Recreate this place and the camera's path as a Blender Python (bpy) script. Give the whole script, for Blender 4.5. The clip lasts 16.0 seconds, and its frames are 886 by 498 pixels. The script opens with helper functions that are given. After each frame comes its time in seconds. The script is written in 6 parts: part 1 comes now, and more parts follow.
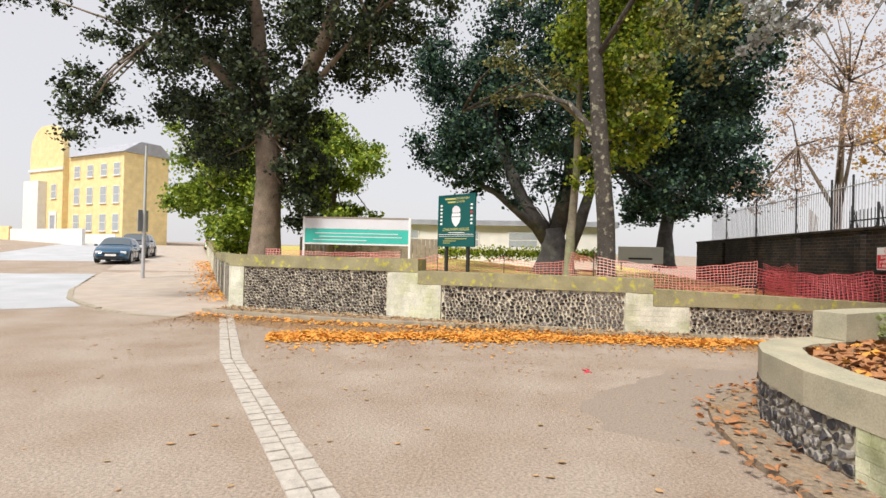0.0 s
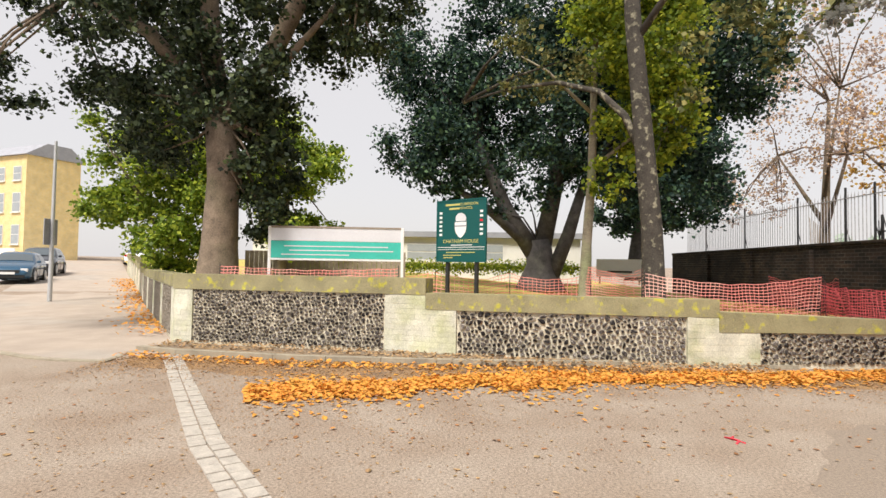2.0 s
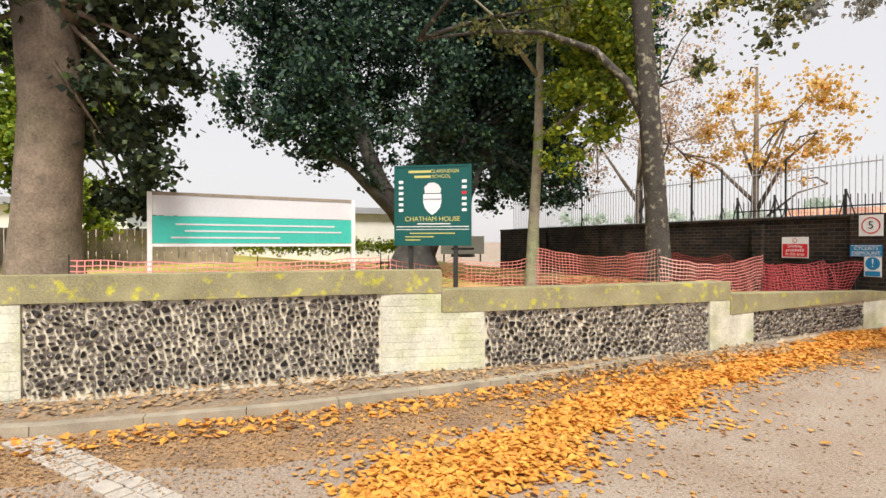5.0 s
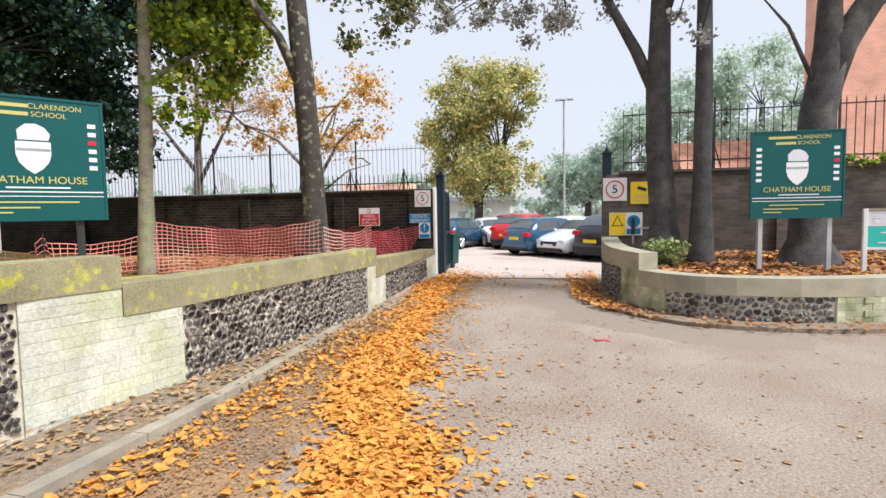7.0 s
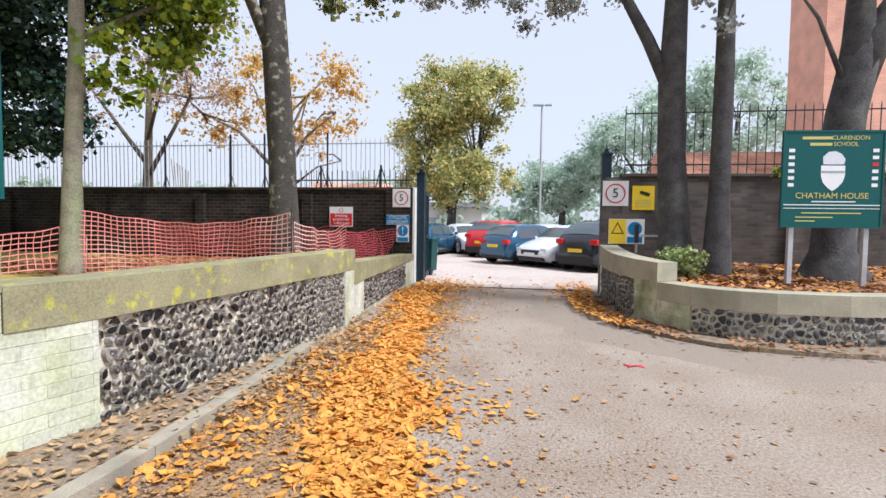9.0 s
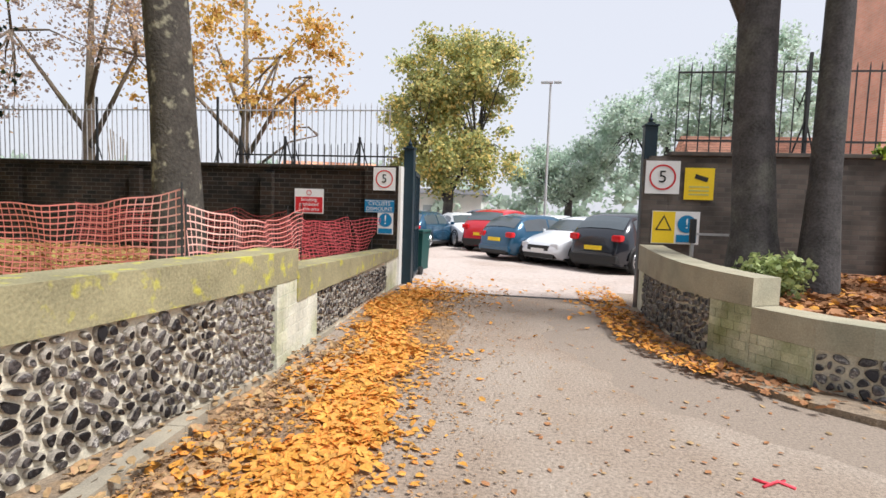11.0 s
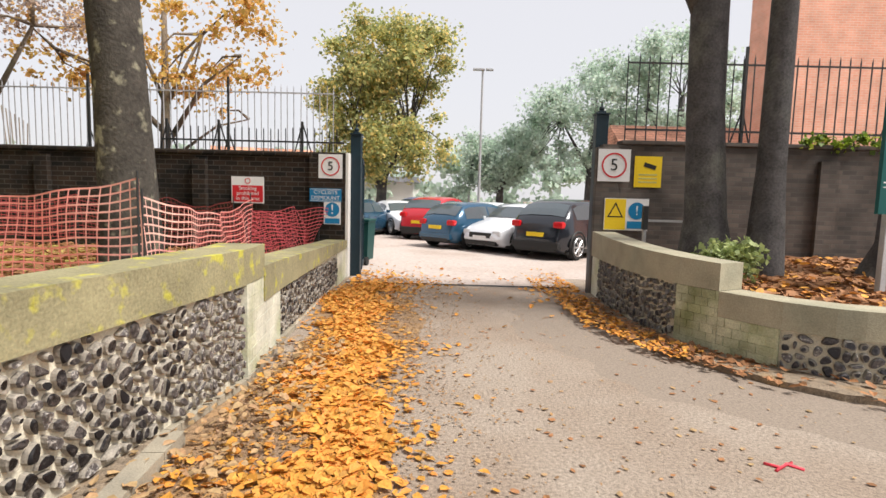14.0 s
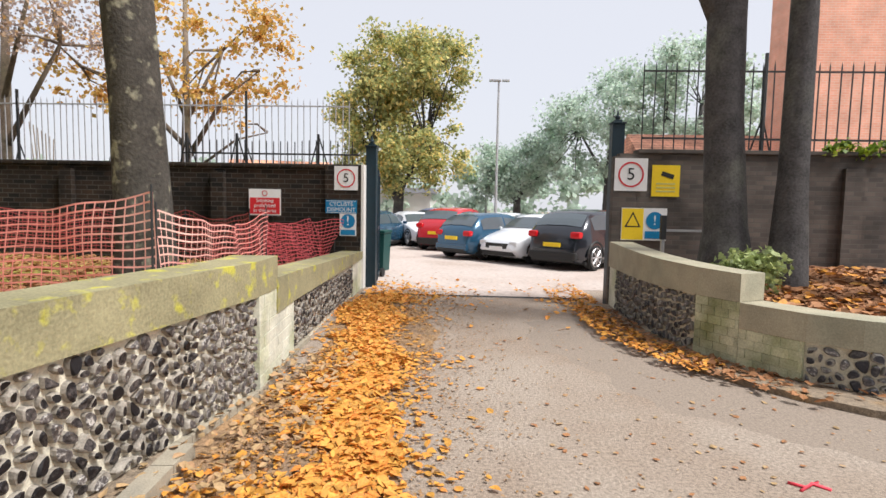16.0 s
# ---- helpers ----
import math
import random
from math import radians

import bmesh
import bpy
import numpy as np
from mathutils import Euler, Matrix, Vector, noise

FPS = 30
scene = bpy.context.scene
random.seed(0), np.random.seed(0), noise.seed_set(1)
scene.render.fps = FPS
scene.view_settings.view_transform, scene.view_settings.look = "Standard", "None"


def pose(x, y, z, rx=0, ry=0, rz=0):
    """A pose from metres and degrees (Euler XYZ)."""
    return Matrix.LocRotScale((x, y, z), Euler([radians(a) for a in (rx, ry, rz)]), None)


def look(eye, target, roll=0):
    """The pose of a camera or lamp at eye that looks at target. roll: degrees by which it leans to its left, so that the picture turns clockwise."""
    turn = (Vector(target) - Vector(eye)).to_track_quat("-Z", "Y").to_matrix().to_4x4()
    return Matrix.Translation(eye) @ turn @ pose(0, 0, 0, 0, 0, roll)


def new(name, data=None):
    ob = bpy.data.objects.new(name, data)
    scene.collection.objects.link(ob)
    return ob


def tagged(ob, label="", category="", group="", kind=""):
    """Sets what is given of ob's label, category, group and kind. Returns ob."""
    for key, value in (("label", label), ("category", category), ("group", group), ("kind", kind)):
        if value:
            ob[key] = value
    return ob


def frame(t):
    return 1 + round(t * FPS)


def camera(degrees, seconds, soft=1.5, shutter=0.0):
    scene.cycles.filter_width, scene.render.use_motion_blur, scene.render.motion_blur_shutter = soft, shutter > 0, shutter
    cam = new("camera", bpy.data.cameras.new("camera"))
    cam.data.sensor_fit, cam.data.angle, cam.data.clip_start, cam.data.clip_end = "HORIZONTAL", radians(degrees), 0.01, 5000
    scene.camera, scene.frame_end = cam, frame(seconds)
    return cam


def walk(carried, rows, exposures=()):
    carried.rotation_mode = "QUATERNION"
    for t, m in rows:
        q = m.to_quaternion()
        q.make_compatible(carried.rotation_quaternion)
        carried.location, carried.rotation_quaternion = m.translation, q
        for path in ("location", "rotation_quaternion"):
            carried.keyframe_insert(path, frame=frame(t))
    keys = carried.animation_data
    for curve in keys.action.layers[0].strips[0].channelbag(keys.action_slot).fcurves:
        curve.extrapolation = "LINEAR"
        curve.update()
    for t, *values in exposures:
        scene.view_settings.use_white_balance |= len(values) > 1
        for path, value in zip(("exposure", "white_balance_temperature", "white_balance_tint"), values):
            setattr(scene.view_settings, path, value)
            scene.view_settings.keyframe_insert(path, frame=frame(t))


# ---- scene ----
PATH = [
    (0, (11.415, 1.381, 1.487), (9.441, 1.058, 1.506), 1.4),
    (0.5, (10.83, 0.992, 1.517), (8.845, 0.755, 1.561), 1.4),
    (1, (10.307, 0.598, 1.488), (8.322, 0.36, 1.551), 1.5),
    (1.5, (9.871, 0.095, 1.511), (7.879, -0.071, 1.574), 0.8),
    (2, (9.335, -0.386, 1.558), (7.337, -0.46, 1.628), 0.9),
    (2.5, (8.907, -1.075, 1.523), (6.909, -1.024, 1.568), 2.3),
    (3, (8.258, -1.578, 1.512), (6.262, -1.48, 1.564), 2.0),
    (3.2, (8.039, -1.627, 1.518), (6.042, -1.548, 1.591), 1.9),
    (5.3, (5.7, -4.41, 1.715), (4.11, -3.202, 1.67), 0.2),
    (5.5, (5.3, -4.6, 1.69), (3.935, -3.139, 1.627), 0.8),
    (6, (4.45, -4.57, 1.56), (3.665, -2.731, 1.471), 0.7),
    (6.5, (4.12, -4.785, 1.61), (3.592, -2.859, 1.495), 0.0),
    (7, (3.9, -4.87, 1.68), (3.433, -2.93, 1.546), -1.0),
    (7.5, (3.79, -4.96, 1.67), (3.394, -3.005, 1.536), -1.3),
    (8, (3.77, -4.99, 1.665), (3.404, -3.028, 1.563), 0.4),
    (8.35, (3.73, -4.98, 1.635), (3.387, -3.013, 1.54), 0.4),
    (8.5, (3.66, -4.83, 1.605), (3.327, -2.862, 1.515), 0.4),
    (9, (3.18, -3.7, 1.53), (2.852, -1.73, 1.426), 0.7),
    (9.2, (2.99, -3.19, 1.51), (2.672, -1.219, 1.4), 1.0),
    (11.3, (2.818, -1.054, 1.544), (2.514, 0.916, 1.376), 2.1),
    (11.5, (2.815, -1.066, 1.565), (2.525, 0.904, 1.378), 2.2),
    (12, (2.702, -1.043, 1.533), (2.471, 0.933, 1.324), 2.4),
    (12.5, (2.532, -0.922, 1.53), (2.372, 1.059, 1.302), 2.5),
    (13, (2.368, -0.894, 1.535), (2.279, 1.092, 1.314), 2.3),
    (13.5, (2.286, -0.902, 1.54), (2.248, 1.087, 1.336), 1.9),
    (14, (2.269, -0.892, 1.542), (2.244, 1.099, 1.354), 1.5),
    (14.5, (2.296, -0.859, 1.544), (2.249, 1.133, 1.371), 1.2),
    (15, (2.326, -0.852, 1.544), (2.244, 1.139, 1.381), 1.0),
    (15.5, (2.321, -0.864, 1.537), (2.217, 1.128, 1.386), 0.9),
    (16, (2.318, -0.855, 1.544), (2.224, 1.137, 1.395), 1.1),
]
cam = camera(80.0, 16.0, soft=1.5)
walk(cam, [(t, look(eye, target, roll)) for t, eye, target, roll in PATH],
     [(0, 0.25, 6500, 10), (3.2, 0.31, 6800, 10), (5.8, 0.36, 6450, 10), (7.0, 0.36, 5950, 10), (9.0, 0.36, 5650, 10), (11.4, 0.34, 6200, 10), (13.6, 0.35, 6500, 10), (16, 0.33, 6200, 10)])

# ---- light: bright overcast sky, soft high sun behind thin cloud ----
world = bpy.data.worlds.new("sky")
scene.world = world
world.use_nodes = True
wn, wl = world.node_tree.nodes, world.node_tree.links
wn.clear()
sky = wn.new("ShaderNodeTexSky")
sky.sky_type, sky.sun_disc = "NISHITA", False
sky.sun_elevation, sky.sun_rotation = radians(56), radians(112)
sky.air_density, sky.dust_density = 1.0, 3.0
cloud = wn.new("ShaderNodeMixRGB")
cloud.inputs[0].default_value = 0.75
cloud.inputs[2].default_value = (9.8, 9.6, 9.8, 1)
bg = wn.new("ShaderNodeBackground")
bg.inputs["Strength"].default_value = 0.083
wo = wn.new("ShaderNodeOutputWorld")
wl.new(sky.outputs[0], cloud.inputs[1])
wl.new(cloud.outputs[0], bg.inputs["Color"])
wl.new(bg.outputs[0], wo.inputs["Surface"])
sun = new("sun", bpy.data.lights.new("sun", "SUN"))
sun.data.energy, sun.data.angle, sun.data.color = 4.2, radians(16), (1.0, 0.95, 0.88)
sun.matrix_world = look((10, -4, 16), (0, 0, 0))


# ---- materials ----
def mat(name, base, rough=0.8, metal=0.0, vary=0.25, scale=6.0, bump=0.25, fine=60.0, tint=None, tint_scale=1.3, tint_amount=(0.5, 0.75), island=0.0, single=False, spec=0.4, trans=0.0, emit=None):
    """A grained material: two noise scales over the base, an optional tint in patches, fine relief."""
    m = bpy.data.materials.new(name)
    m.use_nodes = True
    n, l = m.node_tree.nodes, m.node_tree.links
    p = n["Principled BSDF"]
    p.inputs["Roughness"].default_value, p.inputs["Metallic"].default_value = rough, metal
    p.inputs["Specular IOR Level"].default_value = spec
    co = n.new("ShaderNodeNewGeometry")
    a, b = n.new("ShaderNodeTexNoise"), n.new("ShaderNodeTexNoise")
    a.inputs["Scale"].default_value, b.inputs["Scale"].default_value = scale, fine
    a.inputs["Detail"].default_value, b.inputs["Detail"].default_value = 5, 4
    for t in (a, b):
        l.new(co.outputs["Position"], t.inputs["Vector"])
    add = n.new("ShaderNodeMath")
    add.operation = "ADD"
    l.new(a.outputs["Fac"], add.inputs[0])
    l.new(b.outputs["Fac"], add.inputs[1])
    ramp = n.new("ShaderNodeMapRange")
    ramp.inputs["From Min"].default_value, ramp.inputs["From Max"].default_value = 0.65, 1.35
    ramp.inputs["To Min"].default_value, ramp.inputs["To Max"].default_value = 1 - vary, 1 + vary
    l.new(add.outputs[0], ramp.inputs["Value"])
    out = ramp.outputs[0]
    if island:
        geo = n.new("ShaderNodeObjectInfo" if single else "ShaderNodeNewGeometry")
        r2 = n.new("ShaderNodeMapRange")
        r2.inputs["To Min"].default_value, r2.inputs["To Max"].default_value = 1 - island, 1 + island
        l.new(geo.outputs["Random" if single else "Random Per Island"], r2.inputs["Value"])
        mul = n.new("ShaderNodeMath")
        mul.operation = "MULTIPLY"
        l.new(out, mul.inputs[0])
        l.new(r2.outputs[0], mul.inputs[1])
        out = mul.outputs[0]
    col = n.new("ShaderNodeMixRGB")
    col.inputs[1].default_value = (*base, 1)
    if tint:
        col.inputs[2].default_value = (*tint, 1)
        c = n.new("ShaderNodeTexNoise")
        c.inputs["Scale"].default_value, c.inputs["Detail"].default_value = tint_scale, 6
        l.new(co.outputs["Position"], c.inputs["Vector"])
        r3 = n.new("ShaderNodeMapRange")
        r3.inputs["From Min"].default_value, r3.inputs["From Max"].default_value = tint_amount
        if island and not single:
            l.new(geo.outputs["Random" if single else "Random Per Island"], r3.inputs["Value"])
        else:
            l.new(c.outputs["Fac"], r3.inputs["Value"])
        l.new(r3.outputs[0], col.inputs[0])
    else:
        col.inputs[0].default_value = 0
    mx = n.new("ShaderNodeVectorMath")
    mx.operation = "SCALE"
    l.new(col.outputs[0], mx.inputs[0])
    l.new(out, mx.inputs["Scale"])
    l.new(mx.outputs[0], p.inputs["Base Color"])
    if bump:
        bp = n.new("ShaderNodeBump")
        bp.inputs["Strength"].default_value, bp.inputs["Distance"].default_value = bump, 0.008
        l.new(add.outputs[0], bp.inputs["Height"])
        l.new(bp.outputs[0], p.inputs["Normal"])
    if trans:
        tr, ms = n.new("ShaderNodeBsdfTranslucent"), n.new("ShaderNodeMixShader")
        ms.inputs[0].default_value = trans
        l.new(mx.outputs[0], tr.inputs["Color"])
        l.new(p.outputs[0], ms.inputs[1])
        l.new(tr.outputs[0], ms.inputs[2])
        l.new(ms.outputs[0], n["Material Output"].inputs["Surface"])
    if emit:
        p.inputs["Emission Color"].default_value, p.inputs["Emission Strength"].default_value = (*emit, 1), 1.0
    return m


def flint_mat(name, dark, light, info="ShaderNodeNewGeometry", out="Random Per Island"):
    """Broken flint: glassy dark faces, each of its own tone, with milky flecks."""
    m = bpy.data.materials.new(name)
    m.use_nodes = True
    n, l = m.node_tree.nodes, m.node_tree.links
    p = n["Principled BSDF"]
    p.inputs["Roughness"].default_value = 0.5
    p.inputs["Specular IOR Level"].default_value = 0.25
    co, geo = n.new("ShaderNodeNewGeometry"), n.new(info)
    no = n.new("ShaderNodeTexNoise")
    no.inputs["Scale"].default_value, no.inputs["Detail"].default_value, no.inputs["Roughness"].default_value = 38, 6, 0.7
    l.new(co.outputs["Position"], no.inputs["Vector"])
    ad = n.new("ShaderNodeMath")
    ad.operation = "MULTIPLY_ADD"
    ad.inputs[1].default_value = 0.36
    l.new(geo.outputs[out], ad.inputs[0])
    l.new(no.outputs["Fac"], ad.inputs[2])
    cr = n.new("ShaderNodeValToRGB")
    e = cr.color_ramp.elements
    e[0].position, e[0].color = 0.61, (*dark, 1)
    e[1].position, e[1].color = 0.86, (*light, 1)
    w = e.new(0.96)
    w.color = (0.5, 0.47, 0.43, 1)
    l.new(ad.outputs[0], cr.inputs[0])
    l.new(cr.outputs[0], p.inputs["Base Color"])
    bp = n.new("ShaderNodeBump")
    bp.inputs["Strength"].default_value, bp.inputs["Distance"].default_value = 0.5, 0.01
    l.new(no.outputs["Fac"], bp.inputs["Height"])
    l.new(bp.outputs[0], p.inputs["Normal"])
    return m


def brick_mat(name, c1, c2, mortar, course=0.075, rough=0.9, soot=(0.55, 1.35)):
    """Brickwork too far off for single bricks: courses with recessed joints and soot."""
    m = mat(name, c1, rough, vary=0.35, scale=2.0, fine=30)
    n, l = m.node_tree.nodes, m.node_tree.links
    p = n["Principled BSDF"]
    co = n.new("ShaderNodeTexCoord")
    sp = n.new("ShaderNodeSeparateXYZ")
    cb = n.new("ShaderNodeCombineXYZ")
    ad = n.new("ShaderNodeMath")
    ad.operation = "ADD"
    l.new(co.outputs["Object"], sp.inputs[0])
    l.new(sp.outputs[0], ad.inputs[0])
    l.new(sp.outputs[1], ad.inputs[1])
    l.new(ad.outputs[0], cb.inputs[0])
    l.new(sp.outputs[2], cb.inputs[1])
    br = n.new("ShaderNodeTexBrick")
    br.inputs["Scale"].default_value = 1.0
    br.inputs["Brick Width"].default_value, br.inputs["Row Height"].default_value = 0.23, course
    br.inputs["Mortar Size"].default_value = 0.008
    br.inputs["Color1"].default_value, br.inputs["Color2"].default_value, br.inputs["Mortar"].default_value = (*c1, 1), (*c2, 1), (*mortar, 1)
    l.new(cb.outputs[0], br.inputs["Vector"])
    no = n.new("ShaderNodeTexNoise")
    no.inputs["Scale"].default_value, no.inputs["Detail"].default_value = 1.6, 6
    l.new(co.outputs["Object"], no.inputs["Vector"])
    rr = n.new("ShaderNodeMapRange")
    rr.inputs["From Min"].default_value, rr.inputs["From Max"].default_value = 0.3, 0.7
    rr.inputs["To Min"].default_value, rr.inputs["To Max"].default_value = soot
    l.new(no.outputs["Fac"], rr.inputs["Value"])
    sc = n.new("ShaderNodeVectorMath")
    sc.operation = "SCALE"
    l.new(br.outputs["Color"], sc.inputs[0])
    l.new(rr.outputs[0], sc.inputs["Scale"])
    l.new(sc.outputs[0], p.inputs["Base Color"])
    bp = n.new("ShaderNodeBump")
    bp.inputs["Strength"].default_value, bp.inputs["Distance"].default_value, bp.invert = 0.6, 0.012, True
    l.new(br.outputs["Fac"], bp.inputs["Height"])
    l.new(bp.outputs[0], p.inputs["Normal"])
    return m


ASPHALT = mat("dry_asphalt", (0.345, 0.288, 0.236), 0.95, vary=0.50, scale=42, fine=130, bump=0.9, tint=(0.27, 0.205, 0.155), tint_scale=0.9, tint_amount=(0.36, 0.74), spec=0.2)
CAR_PARK = mat("pale_car_park_asphalt", (0.50, 0.43, 0.39), 0.95, vary=0.25, scale=9, fine=60, bump=0.5, tint=(0.38, 0.30, 0.25), tint_scale=0.4, spec=0.2)
STREET = mat("street_asphalt", (0.40, 0.41, 0.43), 0.92, vary=0.18, scale=0.8, fine=120, bump=0.4)
PATCH = mat("dark_asphalt_strip", (0.265, 0.215, 0.172), 0.9, vary=0.38, scale=48, fine=140, bump=0.5)
PAVING = mat("pavement_tarmac", (0.40, 0.335, 0.28), 0.92, vary=0.18, scale=1.5, fine=120, bump=0.4, tint=(0.36, 0.34, 0.31), tint_scale=0.3)
CONCRETE = mat("kerb_concrete", (0.34, 0.30, 0.23), 0.9, vary=0.25, scale=4, fine=90, bump=0.4, tint=(0.22, 0.20, 0.16), tint_scale=2.5)
COPING = mat("weathered_coping", (0.28, 0.255, 0.148), 0.92, vary=0.36, scale=2.5, fine=55, bump=0.45, tint=(0.46, 0.43, 0.07), tint_scale=7, tint_amount=(0.56, 0.68))
COPING_R = mat("mossy_coping", (0.38, 0.345, 0.25), 0.92, vary=0.25, scale=3, fine=70, bump=0.45, tint=(0.31, 0.30, 0.22), tint_scale=2.0)
MORTAR = mat("flint_mortar", (0.62, 0.575, 0.46), 0.95, vary=0.3, scale=5, fine=80, bump=0.6)
FLINT = flint_mat("knapped_flint", (0.012, 0.010, 0.011), (0.115, 0.10, 0.095))
RIND = mat("pale_flint_rind", (0.29, 0.26, 0.22), 0.8, vary=0.4, scale=20, fine=90, bump=0.4)
RIND_R = mat("grey_flint_rind", (0.26, 0.24, 0.21), 0.8, vary=0.4, scale=20, fine=90, bump=0.4)
FLINT_ONE = flint_mat("single_knapped_flint", (0.012, 0.010, 0.011), (0.115, 0.10, 0.095), "ShaderNodeObjectInfo", "Random")
FLINT_R = flint_mat("dark_knapped_flint", (0.035, 0.035, 0.042), (0.15, 0.14, 0.14))
DIRT = mat("leafy_dirt", (0.34, 0.22, 0.12), 0.95, vary=0.5, scale=30, fine=120, bump=0.9, tint=(0.23, 0.16, 0.11), tint_scale=2.2, tint_amount=(0.4, 0.66), spec=0.2)
CREAM = mat("cream_painted_brick", (0.60, 0.595, 0.50), 0.85, vary=0.3, scale=3, fine=40, bump=0.35, tint=(0.40, 0.42, 0.24), tint_scale=1.6, tint_amount=(0.46, 0.7), island=0.07, single=True)
MOSSY = mat("mossy_brick", (0.54, 0.54, 0.38), 0.9, vary=0.3, scale=5, fine=60, bump=0.4, tint=(0.24, 0.26, 0.12), tint_scale=2.2, tint_amount=(0.42, 0.68), island=0.16, single=True)
# Sooty brick, taken near black: the shade on this face is in the colour.
SOOT_SHADE_BRICK = brick_mat("sooty_shaded_brick", (0.006, 0.005, 0.0045), (0.034, 0.02, 0.012), (0.055, 0.047, 0.04), course=0.09, soot=(0.25, 1.6))
# Stock brick with the wall's shade painted into its dark tones.
SHADE_BRICK = brick_mat("shaded_stock_brick", (0.075, 0.065, 0.06), (0.13, 0.105, 0.09), (0.10, 0.09, 0.08))
# Red brick lifted to a pale pink: bright haze is painted into the colour.
RED_BRICK = brick_mat("red_brick", (0.78, 0.36, 0.25), (0.82, 0.42, 0.30), (0.76, 0.54, 0.42), soot=(0.82, 1.12))
# Yellow brick, lightened so that its colour carries the haze up the street.
YELLOW_BRICK = brick_mat("yellow_brick", (0.82, 0.61, 0.27), (0.86, 0.67, 0.33), (0.8, 0.68, 0.44), soot=(0.88, 1.08))
STUCCO = mat("white_stucco", (0.72, 0.71, 0.68), 0.85, vary=0.1, scale=2, fine=30)
GRASS = mat("dry_lawn", (0.42, 0.38, 0.09), 0.95, vary=0.3, scale=1.2, fine=90, bump=0.8, tint=(0.46, 0.31, 0.11), tint_scale=0.5, tint_amount=(0.46, 0.68))
SOIL = mat("leafy_soil", (0.16, 0.085, 0.05), 0.95, vary=0.5, scale=6, fine=60, bump=1.0, tint=(0.30, 0.11, 0.045), tint_scale=3)
GRAVEL = mat("gravel_strip", (0.25, 0.195, 0.14), 0.95, vary=0.5, scale=25, fine=110, bump=1.0, tint=(0.30, 0.19, 0.09), tint_scale=4)
BARK = mat("grey_brown_bark", (0.20, 0.155, 0.115), 0.95, vary=0.45, scale=5, fine=35, bump=1.0, tint=(0.13, 0.12, 0.07), tint_scale=1.2)
# Lichen patches over a base darkened to hold the trunk's backlit shade.
BARK_MID = mat("shaded_lichened_bark", (0.058, 0.051, 0.043), 0.95, vary=0.5, scale=6, fine=40, bump=0.9, tint=(0.25, 0.235, 0.17), tint_scale=9, tint_amount=(0.56, 0.66))
BARK_PALE = mat("pale_lichen_bark", (0.27, 0.235, 0.18), 0.95, vary=0.4, scale=6, fine=40, bump=0.8, tint=(0.21, 0.23, 0.13), tint_scale=1.5)
BARK_DARK = mat("dark_bark", (0.075, 0.07, 0.07), 0.95, vary=0.5, scale=5, fine=35, bump=0.9, tint=(0.13, 0.13, 0.11), tint_scale=2)
LEAF_DARK = mat("dark_evergreen_leaf", (0.026, 0.046, 0.020), 0.65, vary=0.3, scale=3, fine=20, bump=0, island=0.6, tint=(0.065, 0.085, 0.03), tint_amount=(0.6, 1), trans=0.15)
LEAF_TEAL = mat("blue_green_leaf", (0.018, 0.052, 0.042), 0.65, vary=0.3, scale=3, fine=20, bump=0, island=0.6, tint=(0.06, 0.11, 0.05), tint_amount=(0.5, 1), trans=0.2)
LEAF_GREEN = mat("green_leaf", (0.17, 0.27, 0.028), 0.55, vary=0.3, scale=3, fine=20, bump=0, island=0.5, tint=(0.33, 0.37, 0.045), tint_amount=(0.45, 1), trans=0.4)
LEAF_LIME = mat("yellow_green_leaf", (0.20, 0.29, 0.03), 0.55, vary=0.3, scale=3, fine=20, bump=0, island=0.5, tint=(0.40, 0.41, 0.04), tint_amount=(0.5, 1), trans=0.45)
LEAF_SHRUB = mat("pale_shrub_leaf", (0.30, 0.37, 0.14), 0.55, vary=0.3, scale=3, fine=20, bump=0, island=0.5, tint=(0.42, 0.46, 0.20), tint_amount=(0.4, 1), trans=0.35)
LEAF_GOLD = mat("golden_autumn_leaf", (0.74, 0.50, 0.13), 0.6, vary=0.3, scale=3, fine=20, bump=0, island=0.4, tint=(0.55, 0.30, 0.12), tint_amount=(0.45, 1), trans=0.45)
# Green turning gold, lightened to include the haze in front of the tree.
LEAF_CHEST = mat("turning_chestnut_leaf", (0.47, 0.51, 0.22), 0.7, vary=0.3, scale=0.5, fine=20, bump=0, island=0.4, tint=(0.72, 0.55, 0.22), tint_amount=(0.5, 1), trans=0.6, spec=0.1)
# Distant foliage: the haze is mixed into this pale, low-contrast leaf colour.
LEAF_HAZE = mat("haze_paled_green_leaf", (0.57, 0.67, 0.57), 0.9, vary=0.12, scale=1, fine=20, bump=0, island=0.15, trans=0.6, spec=0.05)
LEAF_DULL = mat("dull_green_leaf", (0.12, 0.15, 0.055), 0.6, vary=0.3, scale=3, fine=20, bump=0, island=0.5, tint=(0.30, 0.27, 0.10), tint_amount=(0.5, 1), trans=0.35)
LEAF_MAUVE = mat("dull_mauve_autumn_leaf", (0.54, 0.43, 0.38), 0.7, vary=0.3, scale=1, fine=20, bump=0, island=0.4, tint=(0.55, 0.34, 0.12), tint_amount=(0.6, 1), trans=0.4)
